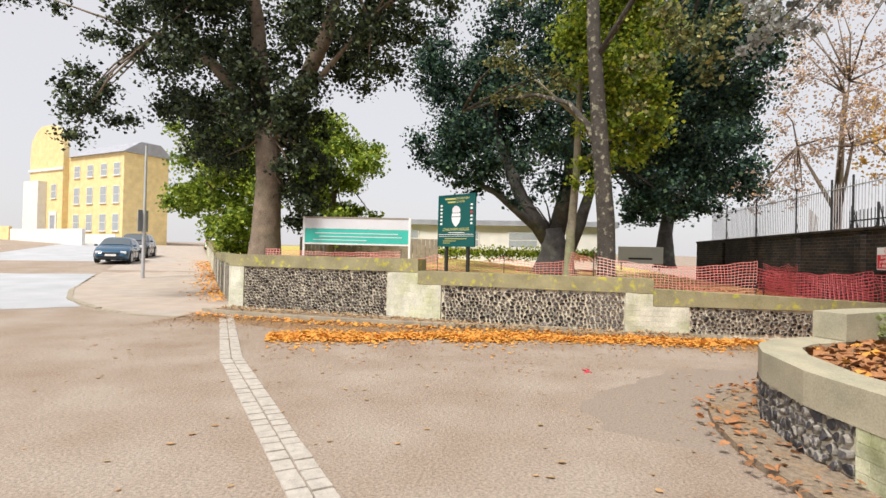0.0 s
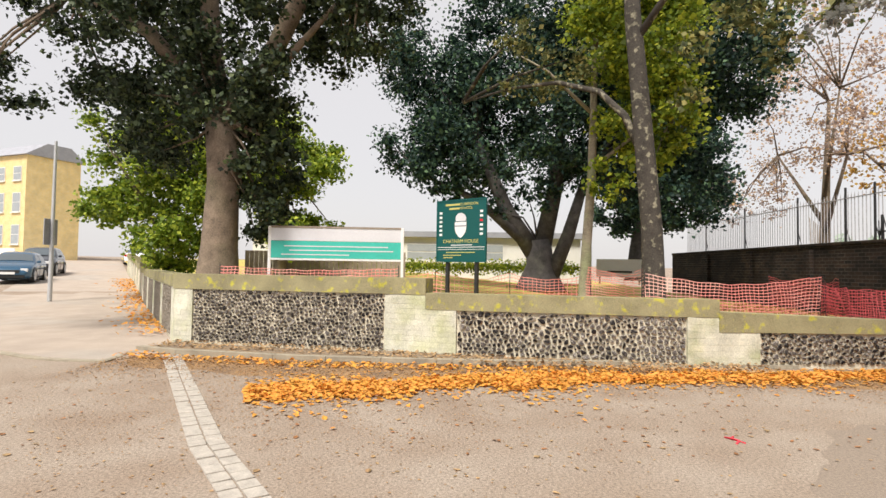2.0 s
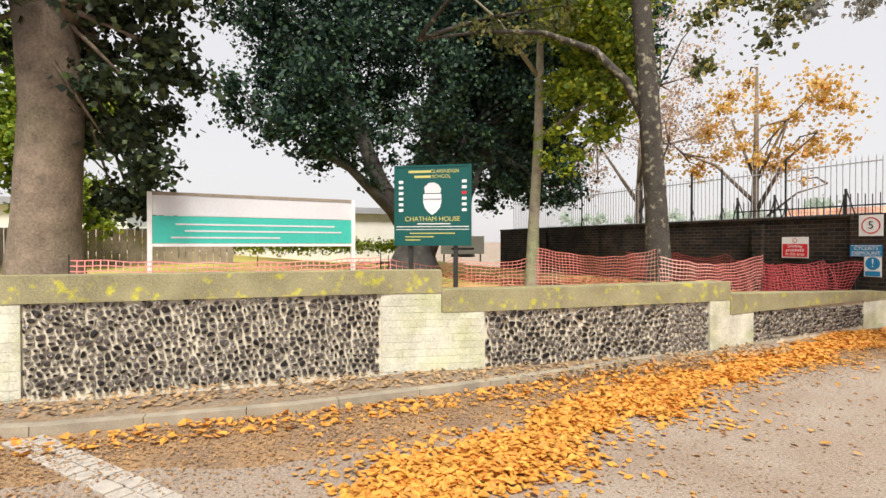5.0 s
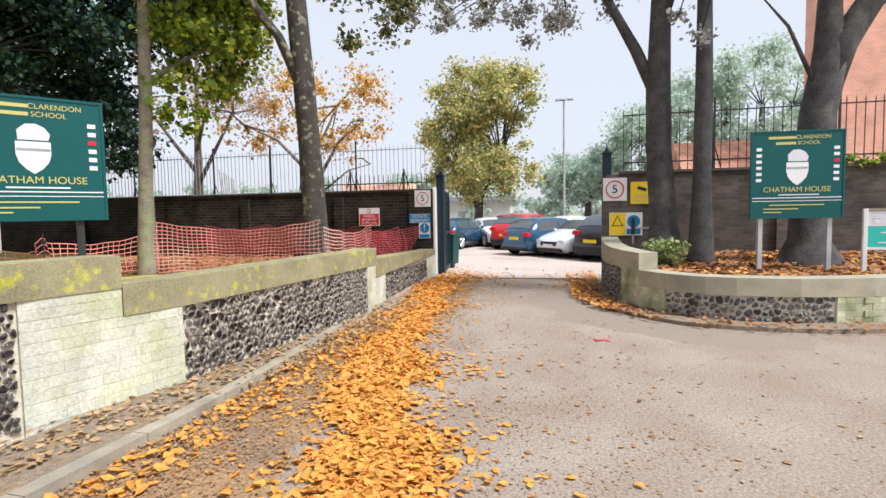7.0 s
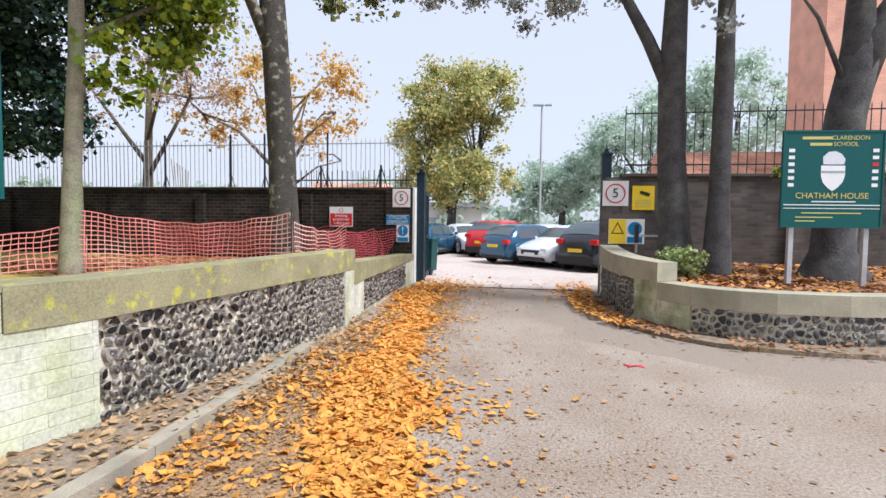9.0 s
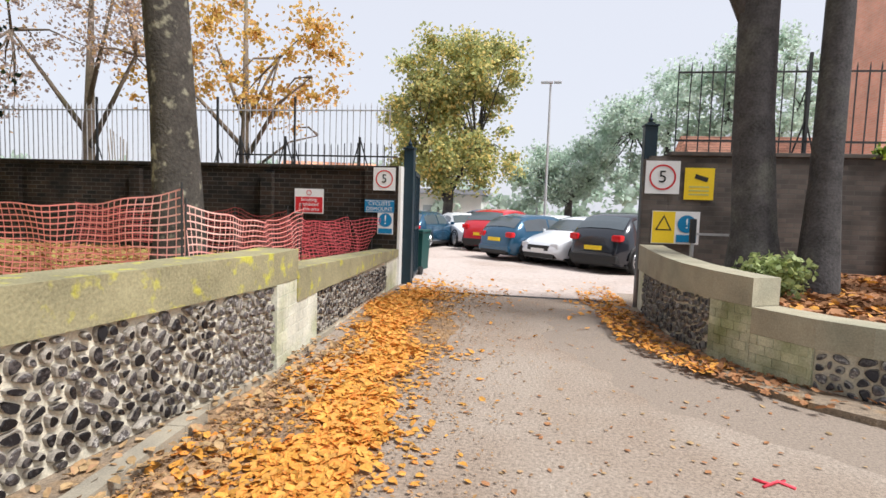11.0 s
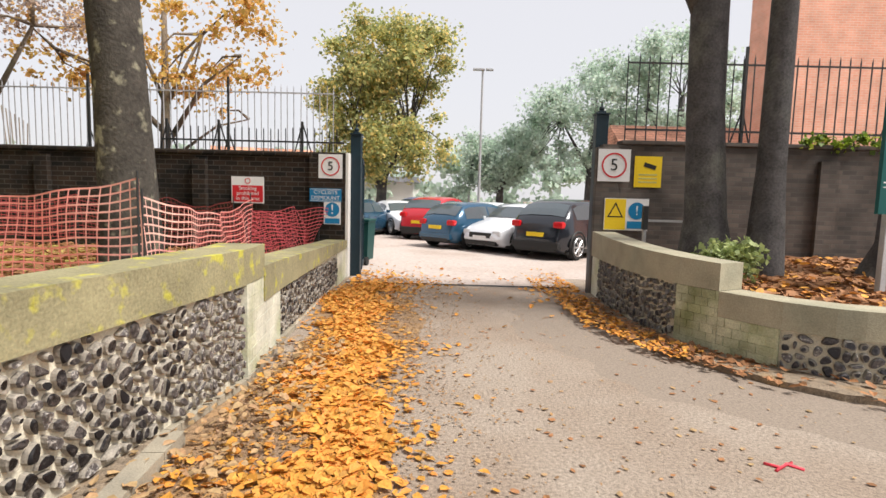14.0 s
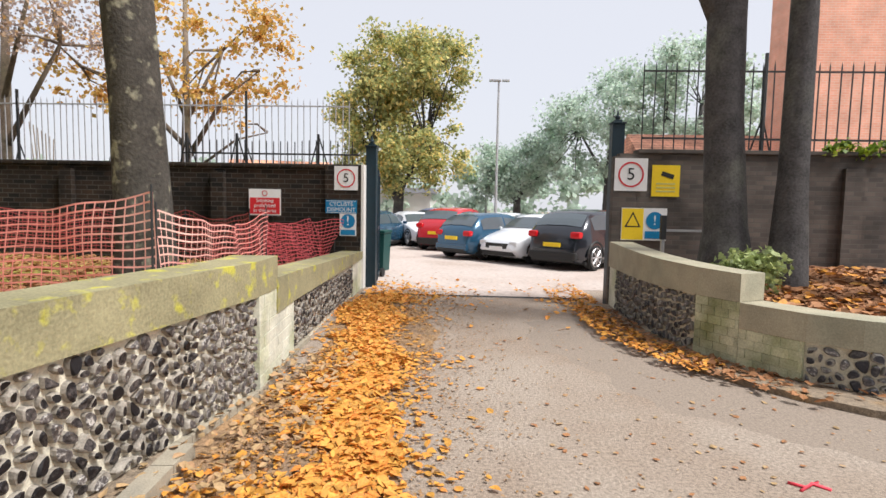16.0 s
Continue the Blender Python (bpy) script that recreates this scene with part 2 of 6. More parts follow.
# Overhanging leaves greyed in the colour to stand for haze and backlight.
LEAF_GREY = mat("haze_greyed_leaf", (0.38, 0.39, 0.37), 0.7, vary=0.3, scale=1, fine=20, bump=0, island=0.4, trans=0.4)
LITTER = mat("fallen_leaf", (0.80, 0.40, 0.07), 0.65, vary=0.3, scale=14, fine=70, bump=0.3, island=0.5, tint=(0.46, 0.17, 0.035), tint_amount=(0.35, 1), trans=0.15)
CRUMB = mat("leaf_grit", (0.42, 0.24, 0.09), 0.9, vary=0.3, scale=9, fine=60, bump=0.2, island=0.5, tint=(0.20, 0.13, 0.09), tint_amount=(0.3, 1))
LITTER_DRY = mat("dry_pale_fallen_leaf", (0.50, 0.34, 0.17), 0.75, vary=0.3, scale=9, fine=60, bump=0.2, island=0.5, tint=(0.26, 0.15, 0.08), tint_amount=(0.35, 1), trans=0.1)
LITTER_BROWN = mat("brown_fallen_leaf", (0.40, 0.19, 0.08), 0.7, vary=0.3, scale=9, fine=60, bump=0.2, island=0.5, tint=(0.24, 0.11, 0.05), tint_amount=(0.4, 1), trans=0.1)
# Red plastic; the pale pink patches are painted highlights on the strands.
NET = mat("red_plastic_mesh", (0.78, 0.27, 0.24), 0.5, vary=0.2, scale=2, fine=20, bump=0, tint=(0.88, 0.58, 0.50), tint_scale=1.1)
NET_RED = mat("deep_red_plastic_mesh", (0.55, 0.09, 0.10), 0.5, vary=0.25, scale=2, fine=20, bump=0)
IRON = mat("black_iron", (0.025, 0.026, 0.028), 0.55, vary=0.3, scale=8, fine=50, bump=0.2, spec=0.5)
RAIL_GREY = mat("weathered_steel_rail", (0.48, 0.48, 0.51), 0.6, metal=0.2, vary=0.3, scale=8, fine=50, bump=0.1)
GATE = mat("dark_blue_green_paint", (0.006, 0.022, 0.034), 0.45, vary=0.25, scale=5, fine=40, bump=0.15)
GREEN = mat("green_sign_face", (0.003, 0.085, 0.082), 0.35, vary=0.06, scale=2, fine=20, bump=0)
TEAL = mat("turquoise_banner", (0.05, 0.48, 0.40), 0.5, vary=0.08, scale=2, fine=20, bump=0)
WHITE = mat("white_paint", (0.78, 0.78, 0.78), 0.5, vary=0.06, scale=3, fine=30, bump=0)
OFFWHITE = mat("pale_banner_vinyl", (0.66, 0.66, 0.70), 0.5, vary=0.06, scale=2, fine=30, bump=0)
GOLD = mat("gold_lettering", (0.55, 0.50, 0.16), 0.5, vary=0.05, scale=3, fine=30, bump=0)
SIGN_RED = mat("sign_red", (0.60, 0.02, 0.03), 0.45, vary=0.06, scale=3, fine=30, bump=0)
SIGN_BLUE = mat("sign_blue", (0.01, 0.20, 0.42), 0.45, vary=0.06, scale=3, fine=30, bump=0)
SIGN_YELLOW = mat("sign_yellow", (0.85, 0.60, 0.02), 0.45, vary=0.06, scale=3, fine=30, bump=0)
BLACK = mat("matt_black", (0.02, 0.02, 0.02), 0.6, vary=0.1, scale=3, fine=30, bump=0)
POST_GREY = mat("galvanised_post", (0.50, 0.51, 0.52), 0.5, metal=0.4, vary=0.15, scale=5, fine=50, bump=0.05)
TIMBER = mat("grey_timber", (0.30, 0.25, 0.20), 0.9, vary=0.3, scale=4, fine=40, bump=0.4)
BIN_GREEN = mat("green_bin_plastic", (0.008, 0.06, 0.055), 0.5, vary=0.1, scale=4, fine=40, bump=0.05)
TYRE = mat("tyre_rubber", (0.022, 0.022, 0.022), 0.85, vary=0.2, scale=8, fine=60, bump=0.2)
ALLOY = mat("alloy_rim", (0.55, 0.55, 0.56), 0.3, metal=0.8, vary=0.1, scale=8, fine=60, bump=0)
GLASS = mat("tinted_car_glass", (0.085, 0.105, 0.12), 0.06, vary=0.05, scale=2, fine=10, bump=0, spec=0.8)
PANE = mat("window_pane", (0.35, 0.38, 0.40), 0.15, vary=0.1, scale=2, fine=10, bump=0, spec=0.6)
LAMP_RED = mat("tail_light_red", (0.55, 0.01, 0.015), 0.2, vary=0.05, scale=5, fine=30, bump=0)
LAMP_CLEAR = mat("headlight_clear", (0.65, 0.66, 0.68), 0.15, vary=0.05, scale=5, fine=30, bump=0)
TILE_ROOF = brick_mat("clay_roof_tile", (0.62, 0.30, 0.19), (0.68, 0.35, 0.23), (0.30, 0.13, 0.09), course=0.11)
SLATE = mat("grey_slate_roof", (0.33, 0.34, 0.38), 0.7, vary=0.2, scale=2, fine=30)
SETT = mat("granite_sett", (0.42, 0.385, 0.34), 0.85, vary=0.25, scale=12, fine=90, bump=0.4)
MARK = mat("red_cord", (0.75, 0.06, 0.09), 0.6, vary=0.15, scale=20, fine=60, bump=0)


# ---- mesh helpers ----
def mesh(name, verts, faces, material, smooth=False):
    me = bpy.data.meshes.new(name)
    me.from_pydata([tuple(v) for v in verts], [], faces)
    me.materials.append(material)
    if smooth:
        me.shade_smooth()
    me.update()
    return me


def part(name, bm, material, parent=None, label=""):
    """Links a bmesh as one mesh object, under a thing or a part."""
    me = bpy.data.meshes.new(name)
    bmesh.ops.recalc_face_normals(bm, faces=bm.faces)
    bm.to_mesh(me)
    bm.free()
    me.materials.append(material)
    ob = new(name, me)
    ob.parent = parent
    if label:
        ob["label"] = label
    return ob


def thing(name, at, label, category, group="", kind="", rz=0):
    ob = new(name)
    ob.matrix_basis = pose(*at, 0, 0, rz)
    ob.empty_display_size = 0.1
    return tagged(ob, label, category, group, kind)


def box(bm, x0, y0, z0, x1, y1, z1, bevel=0.0, m=None):
    """A box, bevelled, into bm; m moves it."""
    r = bmesh.ops.create_cube(bm, size=1.0, matrix=Matrix.Translation(((x0 + x1) / 2, (y0 + y1) / 2, (z0 + z1) / 2)) @ Matrix.Diagonal((x1 - x0, y1 - y0, z1 - z0, 1)))
    vs = r["verts"]
    if bevel:
        es = list({e for v in vs for e in v.link_edges})
        vs = bmesh.ops.bevel(bm, geom=es, offset=bevel, segments=2, profile=0.6, affect="EDGES")["verts"] or vs
    if m is not None:
        bmesh.ops.transform(bm, matrix=m, verts=list({v for v in vs}))
    return bm


def boxes(*args, bevel=0.0, m=None):
    bm = bmesh.new()
    for a in args:
        box(bm, *a, bevel=bevel, m=m)
    return bm


def rod(bm, a, b, r0, r1=None, sides=8):
    """A tapered round bar from a to b."""
    a, b = Vector(a), Vector(b)
    d = b - a
    q = d.to_track_quat("Z", "Y").to_matrix().to_4x4()
    bmesh.ops.create_cone(bm, cap_ends=True, segments=sides, radius1=r0, radius2=r0 if r1 is None else r1, depth=d.length, matrix=Matrix.Translation((a + b) / 2) @ q)
    return bm


def tube(bm, pts, radii, sides=9, wob=0.0, rnd=None):
    """A limb along a line of points with its own radii, slightly lumpy."""
    rings = []
    for i, p in enumerate(pts):
        p = Vector(p)
        d = (Vector(pts[min(i + 1, len(pts) - 1)]) - Vector(pts[max(i - 1, 0)])).normalized()
        u = d.cross(Vector((1, 0.13, 0.05)) if abs(d.x) < 0.8 else Vector((0, 1, 0.1))).normalized()
        v = d.cross(u)
        ring = []
        for k in range(sides):
            a = 2 * math.pi * k / sides
            r = radii[i] * (1 + (wob * (rnd.random() - 0.5) if rnd else 0))
            ring.append(bm.verts.new(p + (u * math.cos(a) + v * math.sin(a)) * r))
        rings.append(ring)
    for A, B in zip(rings, rings[1:]):
        for k in range(sides):
            f = bm.faces.new((A[k], A[(k + 1) % sides], B[(k + 1) % sides], B[k]))
            f.smooth = True
    bm.faces.new(rings[0][::-1])
    bm.faces.new(rings[-1])
    return bm


def leaf_cloud(name, spots, count, size, material, seed, flat=0.0):
    """One mesh of many small bent leaves round the given spots (x, y, z, radius)."""
    g = np.random.default_rng(seed)
    s = np.array(spots, float)
    w = s[:, 3] ** 2
    idx = g.choice(len(s), count, p=w / w.sum())
    d = g.normal(size=(count, 3))
    d /= np.linalg.norm(d, axis=1)[:, None]
    rad = s[idx, 3] * np.minimum(np.abs(g.normal(0, 0.6, count)), 1.05)
    c = s[idx, :3] + d * rad[:, None] * [1, 1, 0.75]
    u = g.normal(size=(count, 3)) * [1, 1, 1 - 0.6 * flat]
    u /= np.linalg.norm(u, axis=1)[:, None]
    v = np.cross(u, g.normal(size=(count, 3)) + [0, 0, 2.0 * flat])
    v /= np.linalg.norm(v, axis=1)[:, None] + 1e-9
    n = np.cross(u, v)
    L = size * g.uniform(0.6, 1.35, count)[:, None]
    W = L * g.uniform(0.32, 0.5, count)[:, None]
    verts = np.stack([c - u * L * 0.5, c + v * W + n * L * 0.12, c + u * L * 0.5, c - v * W + n * L * 0.12], 1).reshape(-1, 3)
    return quads(name, verts, material)


def quads(name, verts, material):
    k = len(verts) // 4
    me = bpy.data.meshes.new(name)
    me.vertices.add(4 * k)
    me.vertices.foreach_set("co", np.ascontiguousarray(verts, dtype=np.float32).ravel())
    me.loops.add(4 * k)
    me.loops.foreach_set("vertex_index", np.arange(4 * k, dtype=np.int32))
    me.polygons.add(k)
    me.polygons.foreach_set("loop_start", np.arange(0, 4 * k, 4, dtype=np.int32))
    me.materials.append(material)
    me.update(calc_edges=True)
    me.validate()
    return new(name, me)


def text(body, size, material, m, parent, name="lettering"):
    """Raised lettering in the built-in font, turned into a mesh, centred at m."""
    cu = bpy.data.curves.new(name, "FONT")
    cu.body, cu.size, cu.extrude, cu.align_x, cu.align_y = body, size, 0.001, "CENTER", "CENTER"
    tmp = bpy.data.objects.new(name, cu)
    scene.collection.objects.link(tmp)
    me = bpy.data.meshes.new_from_object(tmp.evaluated_get(bpy.context.evaluated_depsgraph_get()))
    bpy.data.objects.remove(tmp)
    me.materials.clear()
    me.materials.append(material)
    ob = new(name, me)
    ob.parent, ob.matrix_basis = parent, m
    return ob


def plate(w, h, t=0.004, bevel=0.0, x=0.0, z=0.0, y=0.0):
    """An upright plate facing -y, centred on (x, z), its back at y."""
    return boxes((x - w / 2, y - t, z - h / 2, x + w / 2, y, z + h / 2), bevel=bevel)


def disc(bm, x, z, r0, r1, y, t=0.003, sides=32):
    """An upright ring or disc (r0 = 0) facing -y."""
    rings = []
    for rr in (r0, r1):
        rings.append([(x + rr * math.cos(2 * math.pi * k / sides), z + rr * math.sin(2 * math.pi * k / sides)) for k in range(sides)])
    if r0 <= 0:
        f = [bm.verts.new((a, y - t, b)) for a, b in rings[1]]
        bm.faces.new(f)
        return bm
    A = [bm.verts.new((a, y - t, b)) for a, b in rings[0]]
    B = [bm.verts.new((a, y - t, b)) for a, b in rings[1]]
    for k in range(sides):
        bm.faces.new((A[k], A[(k + 1) % sides], B[(k + 1) % sides], B[k]))
    return bm


def along(pts, s):
    """The place and direction at length s along a line of 2D points."""
    for a, b in zip(pts, pts[1:]):
        d = (Vector(b) - Vector(a))
        if s <= d.length or b is pts[-1]:
            return Vector(a) + d.normalized() * s, d.normalized()
        s -= d.length


def length(pts):
    return sum((Vector(b) - Vector(a)).length for a, b in zip(pts, pts[1:]))


def strip(pts, inner, outer, z0, z1, step=0.4, top=None):
    """A solid band along a 2D line, from inner to outer (to the left of its direction), between two heights (z1 may change from start to end)."""
    bm = bmesh.new()
    n = max(2, int(length(pts) / step) + 1)
    tot = length(pts)
    rings = []
    for i in range(n):
        p, d = along(pts, tot * i / (n - 1) - (1e-6 if i == n - 1 else 0))
        q = along(pts, max(0, tot * i / (n - 1) - 0.05))[1] + along(pts, min(tot - 1e-6, tot * i / (n - 1) + 0.05))[1]
        q.normalize()
        nrm = Vector((-q.y, q.x))
        zt = z1 if top is None else z1 + (top - z1) * i / (n - 1)
        a, b = p + nrm * inner, p + nrm * outer
        rings.append([bm.verts.new((a.x, a.y, z0)), bm.verts.new((b.x, b.y, z0)), bm.verts.new((b.x, b.y, zt)), bm.verts.new((a.x, a.y, zt))])
    for A, B in zip(rings, rings[1:]):
        for k in range(4):
            bm.faces.new((A[k], A[(k + 1) % 4], B[(k + 1) % 4], B[k]))
    bm.faces.new(rings[0][::-1])
    bm.faces.new(rings[-1])
    return bm


def sub(pts, s0, s1):
    """The piece of a line between two lengths."""
    out, run = [along(pts, s0)[0]], 0.0
    for a, b in zip(pts, pts[1:]):
        run += (Vector(b) - Vector(a)).length
        if s0 + 1e-4 < run < s1 - 1e-4:
            out.append(Vector(b))
    return out + [along(pts, s1)[0]]


def rough_sheet(name, verts, nu, nv, material, label, category):
    faces = [(i * nv + j, i * nv + j + 1, (i + 1) * nv + j + 1, (i + 1) * nv + j) for i in range(nu - 1) for j in range(nv - 1)]
    ob = new(name, mesh(name, verts, faces, material, True))
    return tagged(ob, label, category, kind="structure")


# ---- large structure ----
CORNER = Vector((-0.75, -5.95))
UP_STREET = Vector((-0.824, -0.566)).normalized()
LEFT_LINE = [(-0.75, -5.95), (-0.2, -1.77), (0.18, -0.47), (0.637, 3.25), (0.51, 4.47), (0.33, 8.08), (0.28, 9.12)]
RIGHT_LINE = [(4.64, 7.8), (4.6, 6.9), (4.6, 6.1), (4.66, 5.5), (4.82, 4.93), (5.08, 4.43), (5.38, 3.97), (5.74, 3.66), (6.25, 3.5), (7.1, 3.46), (8.0, 3.64), (9.1, 4.1), (10.4, 4.8)]


def beside(line, d):
    """A line at the distance d to the left of another."""
    out = []
    for i, p in enumerate(line):
        a, b = Vector(line[max(i - 1, 0)]), Vector(line[min(i + 1, len(line) - 1)])
        w = (b - a).normalized()
        out.append((p[0] - w.y * d, p[1] + w.x * d))
    return out


def rise(x, y):
    """The street climbs gently away past the corner."""
    s = (x - CORNER.x) * UP_STREET.x + (y - CORNER.y) * UP_STREET.y - 6
    return 0.0 if s < 0 else min(0.036 * s * min(1, s / 8), 2.4)


def ground_sheet():
    a = np.concatenate([-np.geomspace(1500, 32, 16), np.linspace(-30, 30, 61), np.geomspace(32, 1500, 16)])
    verts = [(x, y, rise(x, y)) for x in a for y in a]
    rough_sheet("ground", verts, len(a), len(a), ASPHALT, "pale dry worn asphalt of the drive and street", "ground")


ground_sheet()


tagged(part("car_park", boxes((-30, 9.66, -0.05, 40, 31, 0.004), (0.4, 8.61, -0.05, 4.6, 9.659, 0.004)), CAR_PARK), "pale dry asphalt of the car park beyond the gate", "car park", kind="structure")


def lawn_sheet():
    rnd = random.Random(3)
    verts, nu, nv = [], 46, 40
    edge_len = length(LEFT_LINE)
    for i in range(nu):
        u = (i / (nu - 1)) ** 1.7
        for j in range(nv):
            v = j / (nv - 1)
            p = along(LEFT_LINE, edge_len * v - (1e-6 if j == nv - 1 else 0))[0] + Vector((-0.16, 0.0))
            q = Vector((-46, -37.0 + v * (9.12 + 37.0)))
            c = p.lerp(q, u)
            z = 0.70 - 0.28 * min(1, max(0, v - 0.58) / 0.2) * (1 - u) + 1.3 * u * (1 - 0.8 * min(1, max(0, v - 0.58) / 0.25)) + 0.03 * math.sin(3 * c.x + c.y) * min(1, u * 20) + rnd.uniform(-0.01, 0.01)
            verts.append((c.x, c.y, z))
    rough_sheet("lawn_ground", verts, nu, nv, GRASS, "raised dry yellow lawn strewn with fallen leaves", "lawn")


lawn_sheet()


def bed_sheet():
    rnd = random.Random(5)
    verts, nu, nv = [], 40, 14
    tot = length(RIGHT_LINE)
    for i in range(nu):
        p = along(RIGHT_LINE, tot * i / (nu - 1) - (1e-6 if i == nu - 1 else 0))[0] + Vector((0.16, 0.1))
        q = Vector((4.9 + 9.0 * i / (nu - 1), 7.9))
        for j in range(nv):
            c = p.lerp(q, j / (nv - 1))
            verts.append((c.x, c.y, 0.57 + 0.19 * j / (nv - 1) + rnd.uniform(-0.02, 0.02)))
    rough_sheet("bed_ground", verts, nu, nv, SOIL, "raised planting bed of brown soil under dead leaves", "flower bed")


bed_sheet()

BRICK_SHAPES = []
for k in range(3):
    BRICK_SHAPES.append(boxes((-0.5, -0.5, -0.5, 0.5, 0.5, 0.5)))
    bmesh.ops.bevel(BRICK_SHAPES[-1], geom=list(BRICK_SHAPES[-1].edges), offset=0.02, segments=1, affect="EDGES")
    me = bpy.data.meshes.new("brick")
    BRICK_SHAPES[-1].to_mesh(me)
    BRICK_SHAPES[-1].free()
    BRICK_SHAPES[-1] = me


def face_pose(line, s, z, out=0.0):
    """A pose on the wall's face: x along it, -y out of it."""
    p, d = along(line, s)
    n = Vector((d.y, -d.x))
    return Matrix.Translation((p.x + n.x * out, p.y + n.y * out, z)) @ Matrix.Rotation(math.atan2(d.y, d.x), 4, "Z")


def flint_outlines(width, height, cell, r):
    """Irregular rounded cells that fill a panel with thin joints between them."""
    nx, nz = max(1, int(width / cell)), max(1, int(height / (cell * 0.86)))
    dx, dz = width / nx, height / nz
    site = {(i, j): ((i + 0.5 + (0.25 if j % 2 else -0.25) + r.uniform(-0.42, 0.42)) * dx, (j + 0.5 + r.uniform(-0.40, 0.40)) * dz) for i in range(-2, nx + 2) for j in range(-2, nz + 2) if r.random() > 0.14}
    for i in range(nx):
        for j in range(nz):
            if (i, j) not in site:
                continue
            cx, cz = site[i, j]
            poly = [(cx - 1.3 * dx, cz - dz), (cx + 1.3 * dx, cz - dz), (cx + 1.3 * dx, cz + dz), (cx - 1.3 * dx, cz + dz)]
            cuts = [(a, b) for (a, b) in (site[i + u, j + v] for u in (-2, -1, 0, 1, 2) for v in (-2, -1, 0, 1, 2) if (u, v) != (0, 0) and (i + u, j + v) in site)]
            gap = r.uniform(0.004, 0.0115) * cell / 0.09 + (0.008 if r.random() < 0.25 else 0)
            for a, b in cuts:
                ux, uz = a - cx, b - cz
                d = math.hypot(ux, uz) or 1
                ux, uz, lim = ux / d, uz / d, d / 2 - gap
                out = []
                for k, p in enumerate(poly):
                    q = poly[(k + 1) % len(poly)]
                    e, f = (p[0] - cx) * ux + (p[1] - cz) * uz - lim, (q[0] - cx) * ux + (q[1] - cz) * uz - lim
                    if e <= 0:
                        out.append(p)
                    if e * f < 0:
                        w = e / (e - f)
                        out.append((p[0] + (q[0] - p[0]) * w, p[1] + (q[1] - p[1]) * w))
                poly = out or poly
            soft = []
            for k, p in enumerate(poly):
                q = poly[(k + 1) % len(poly)]
                for w in (0.27, 0.73):
                    soft.append((p[0] + (q[0] - p[0]) * w, p[1] + (q[1] - p[1]) * w))
            fine = []
            for k, p in enumerate(soft):
                q = soft[(k + 1) % len(soft)]
                if math.hypot(q[0] - p[0], q[1] - p[1]) > 0.006:
                    fine.append(((p[0] + q[0]) / 2, (p[1] + q[1]) / 2))
            soft = fine if len(fine) > 4 else soft
            yield (cx, cz), [(min(max(a, 0.004), width - 0.004), min(max(b, 0.0), height + 0.008)) for a, b in soft]


def flint_panel(wall, line, s0, s1, z0, z1, seed, material, single, cell=0.09, z1_end=None, rind=None):
    """Knapped flints bedded in mortar, a dark broken face in a pale rind: objects of their own, or one joined mesh."""
    r = random.Random(seed)
    verts, faces, rims, count = [], [], [], 0
    rind = rind or RIND
    for (cx, cz), poly in flint_outlines(s1 - s0, z1 - z0, cell, r):
        n = len(poly)
        proud, tx, tz = r.uniform(0.012, 0.03), r.uniform(-0.25, 0.25), r.uniform(-0.25, 0.25)
        rings = []
        for k, y in ((1.0, 0.0), (0.9, 0.6), (r.uniform(0.5, 0.78), 1.0)):
            ring = []
            for a, b in poly:
                a, b = cx + (a - cx) * k, cz + (b - cz) * k
                m = face_pose(line, s0 + a, 0)
                shrink = 1 if z1_end is None else 1 + ((z1_end - z0) / (z1 - z0) - 1) * a / (s1 - s0)
                out = proud * y + (tx * (a - cx) + tz * (b - cz) if y == 1 else 0) + (0.002 if y else -0.02)
                ring.append(tuple(m @ Vector((0, -out, z0 + b * shrink))))
            rings.append(ring)
        o = 0 if single and count < 300 else len(verts)
        vs = rings[0] + rings[1] + rings[2]
        fs = [(o + k * n + q, o + k * n + (q + 1) % n, o + k * n + n + (q + 1) % n, o + k * n + n + q) for k in (0, 1) for q in range(n)] + [tuple(o + 2 * n + q for q in range(n))]
        slots = [1] * (n if r.random() < 0.62 else 2 * n)
        slots += [0] * (len(fs) - len(slots))
        if single and count < 300:
            me = mesh("flint", vs, fs, material)
            me.materials.append(rind)
            me.polygons.foreach_set("material_index", slots)
            new("flint", me).parent = wall
            count += 1
        else:
            verts += vs
            faces += fs
            rims += slots
    if verts:
        me = mesh("flint_panel", verts, faces, material)
        me.materials.append(rind)
        me.polygons.foreach_set("material_index", rims)
        ob = new("flint_panel", me)
        ob.parent = wall
        tagged(ob, "knapped dark flints set in pale mortar", kind="stuff")


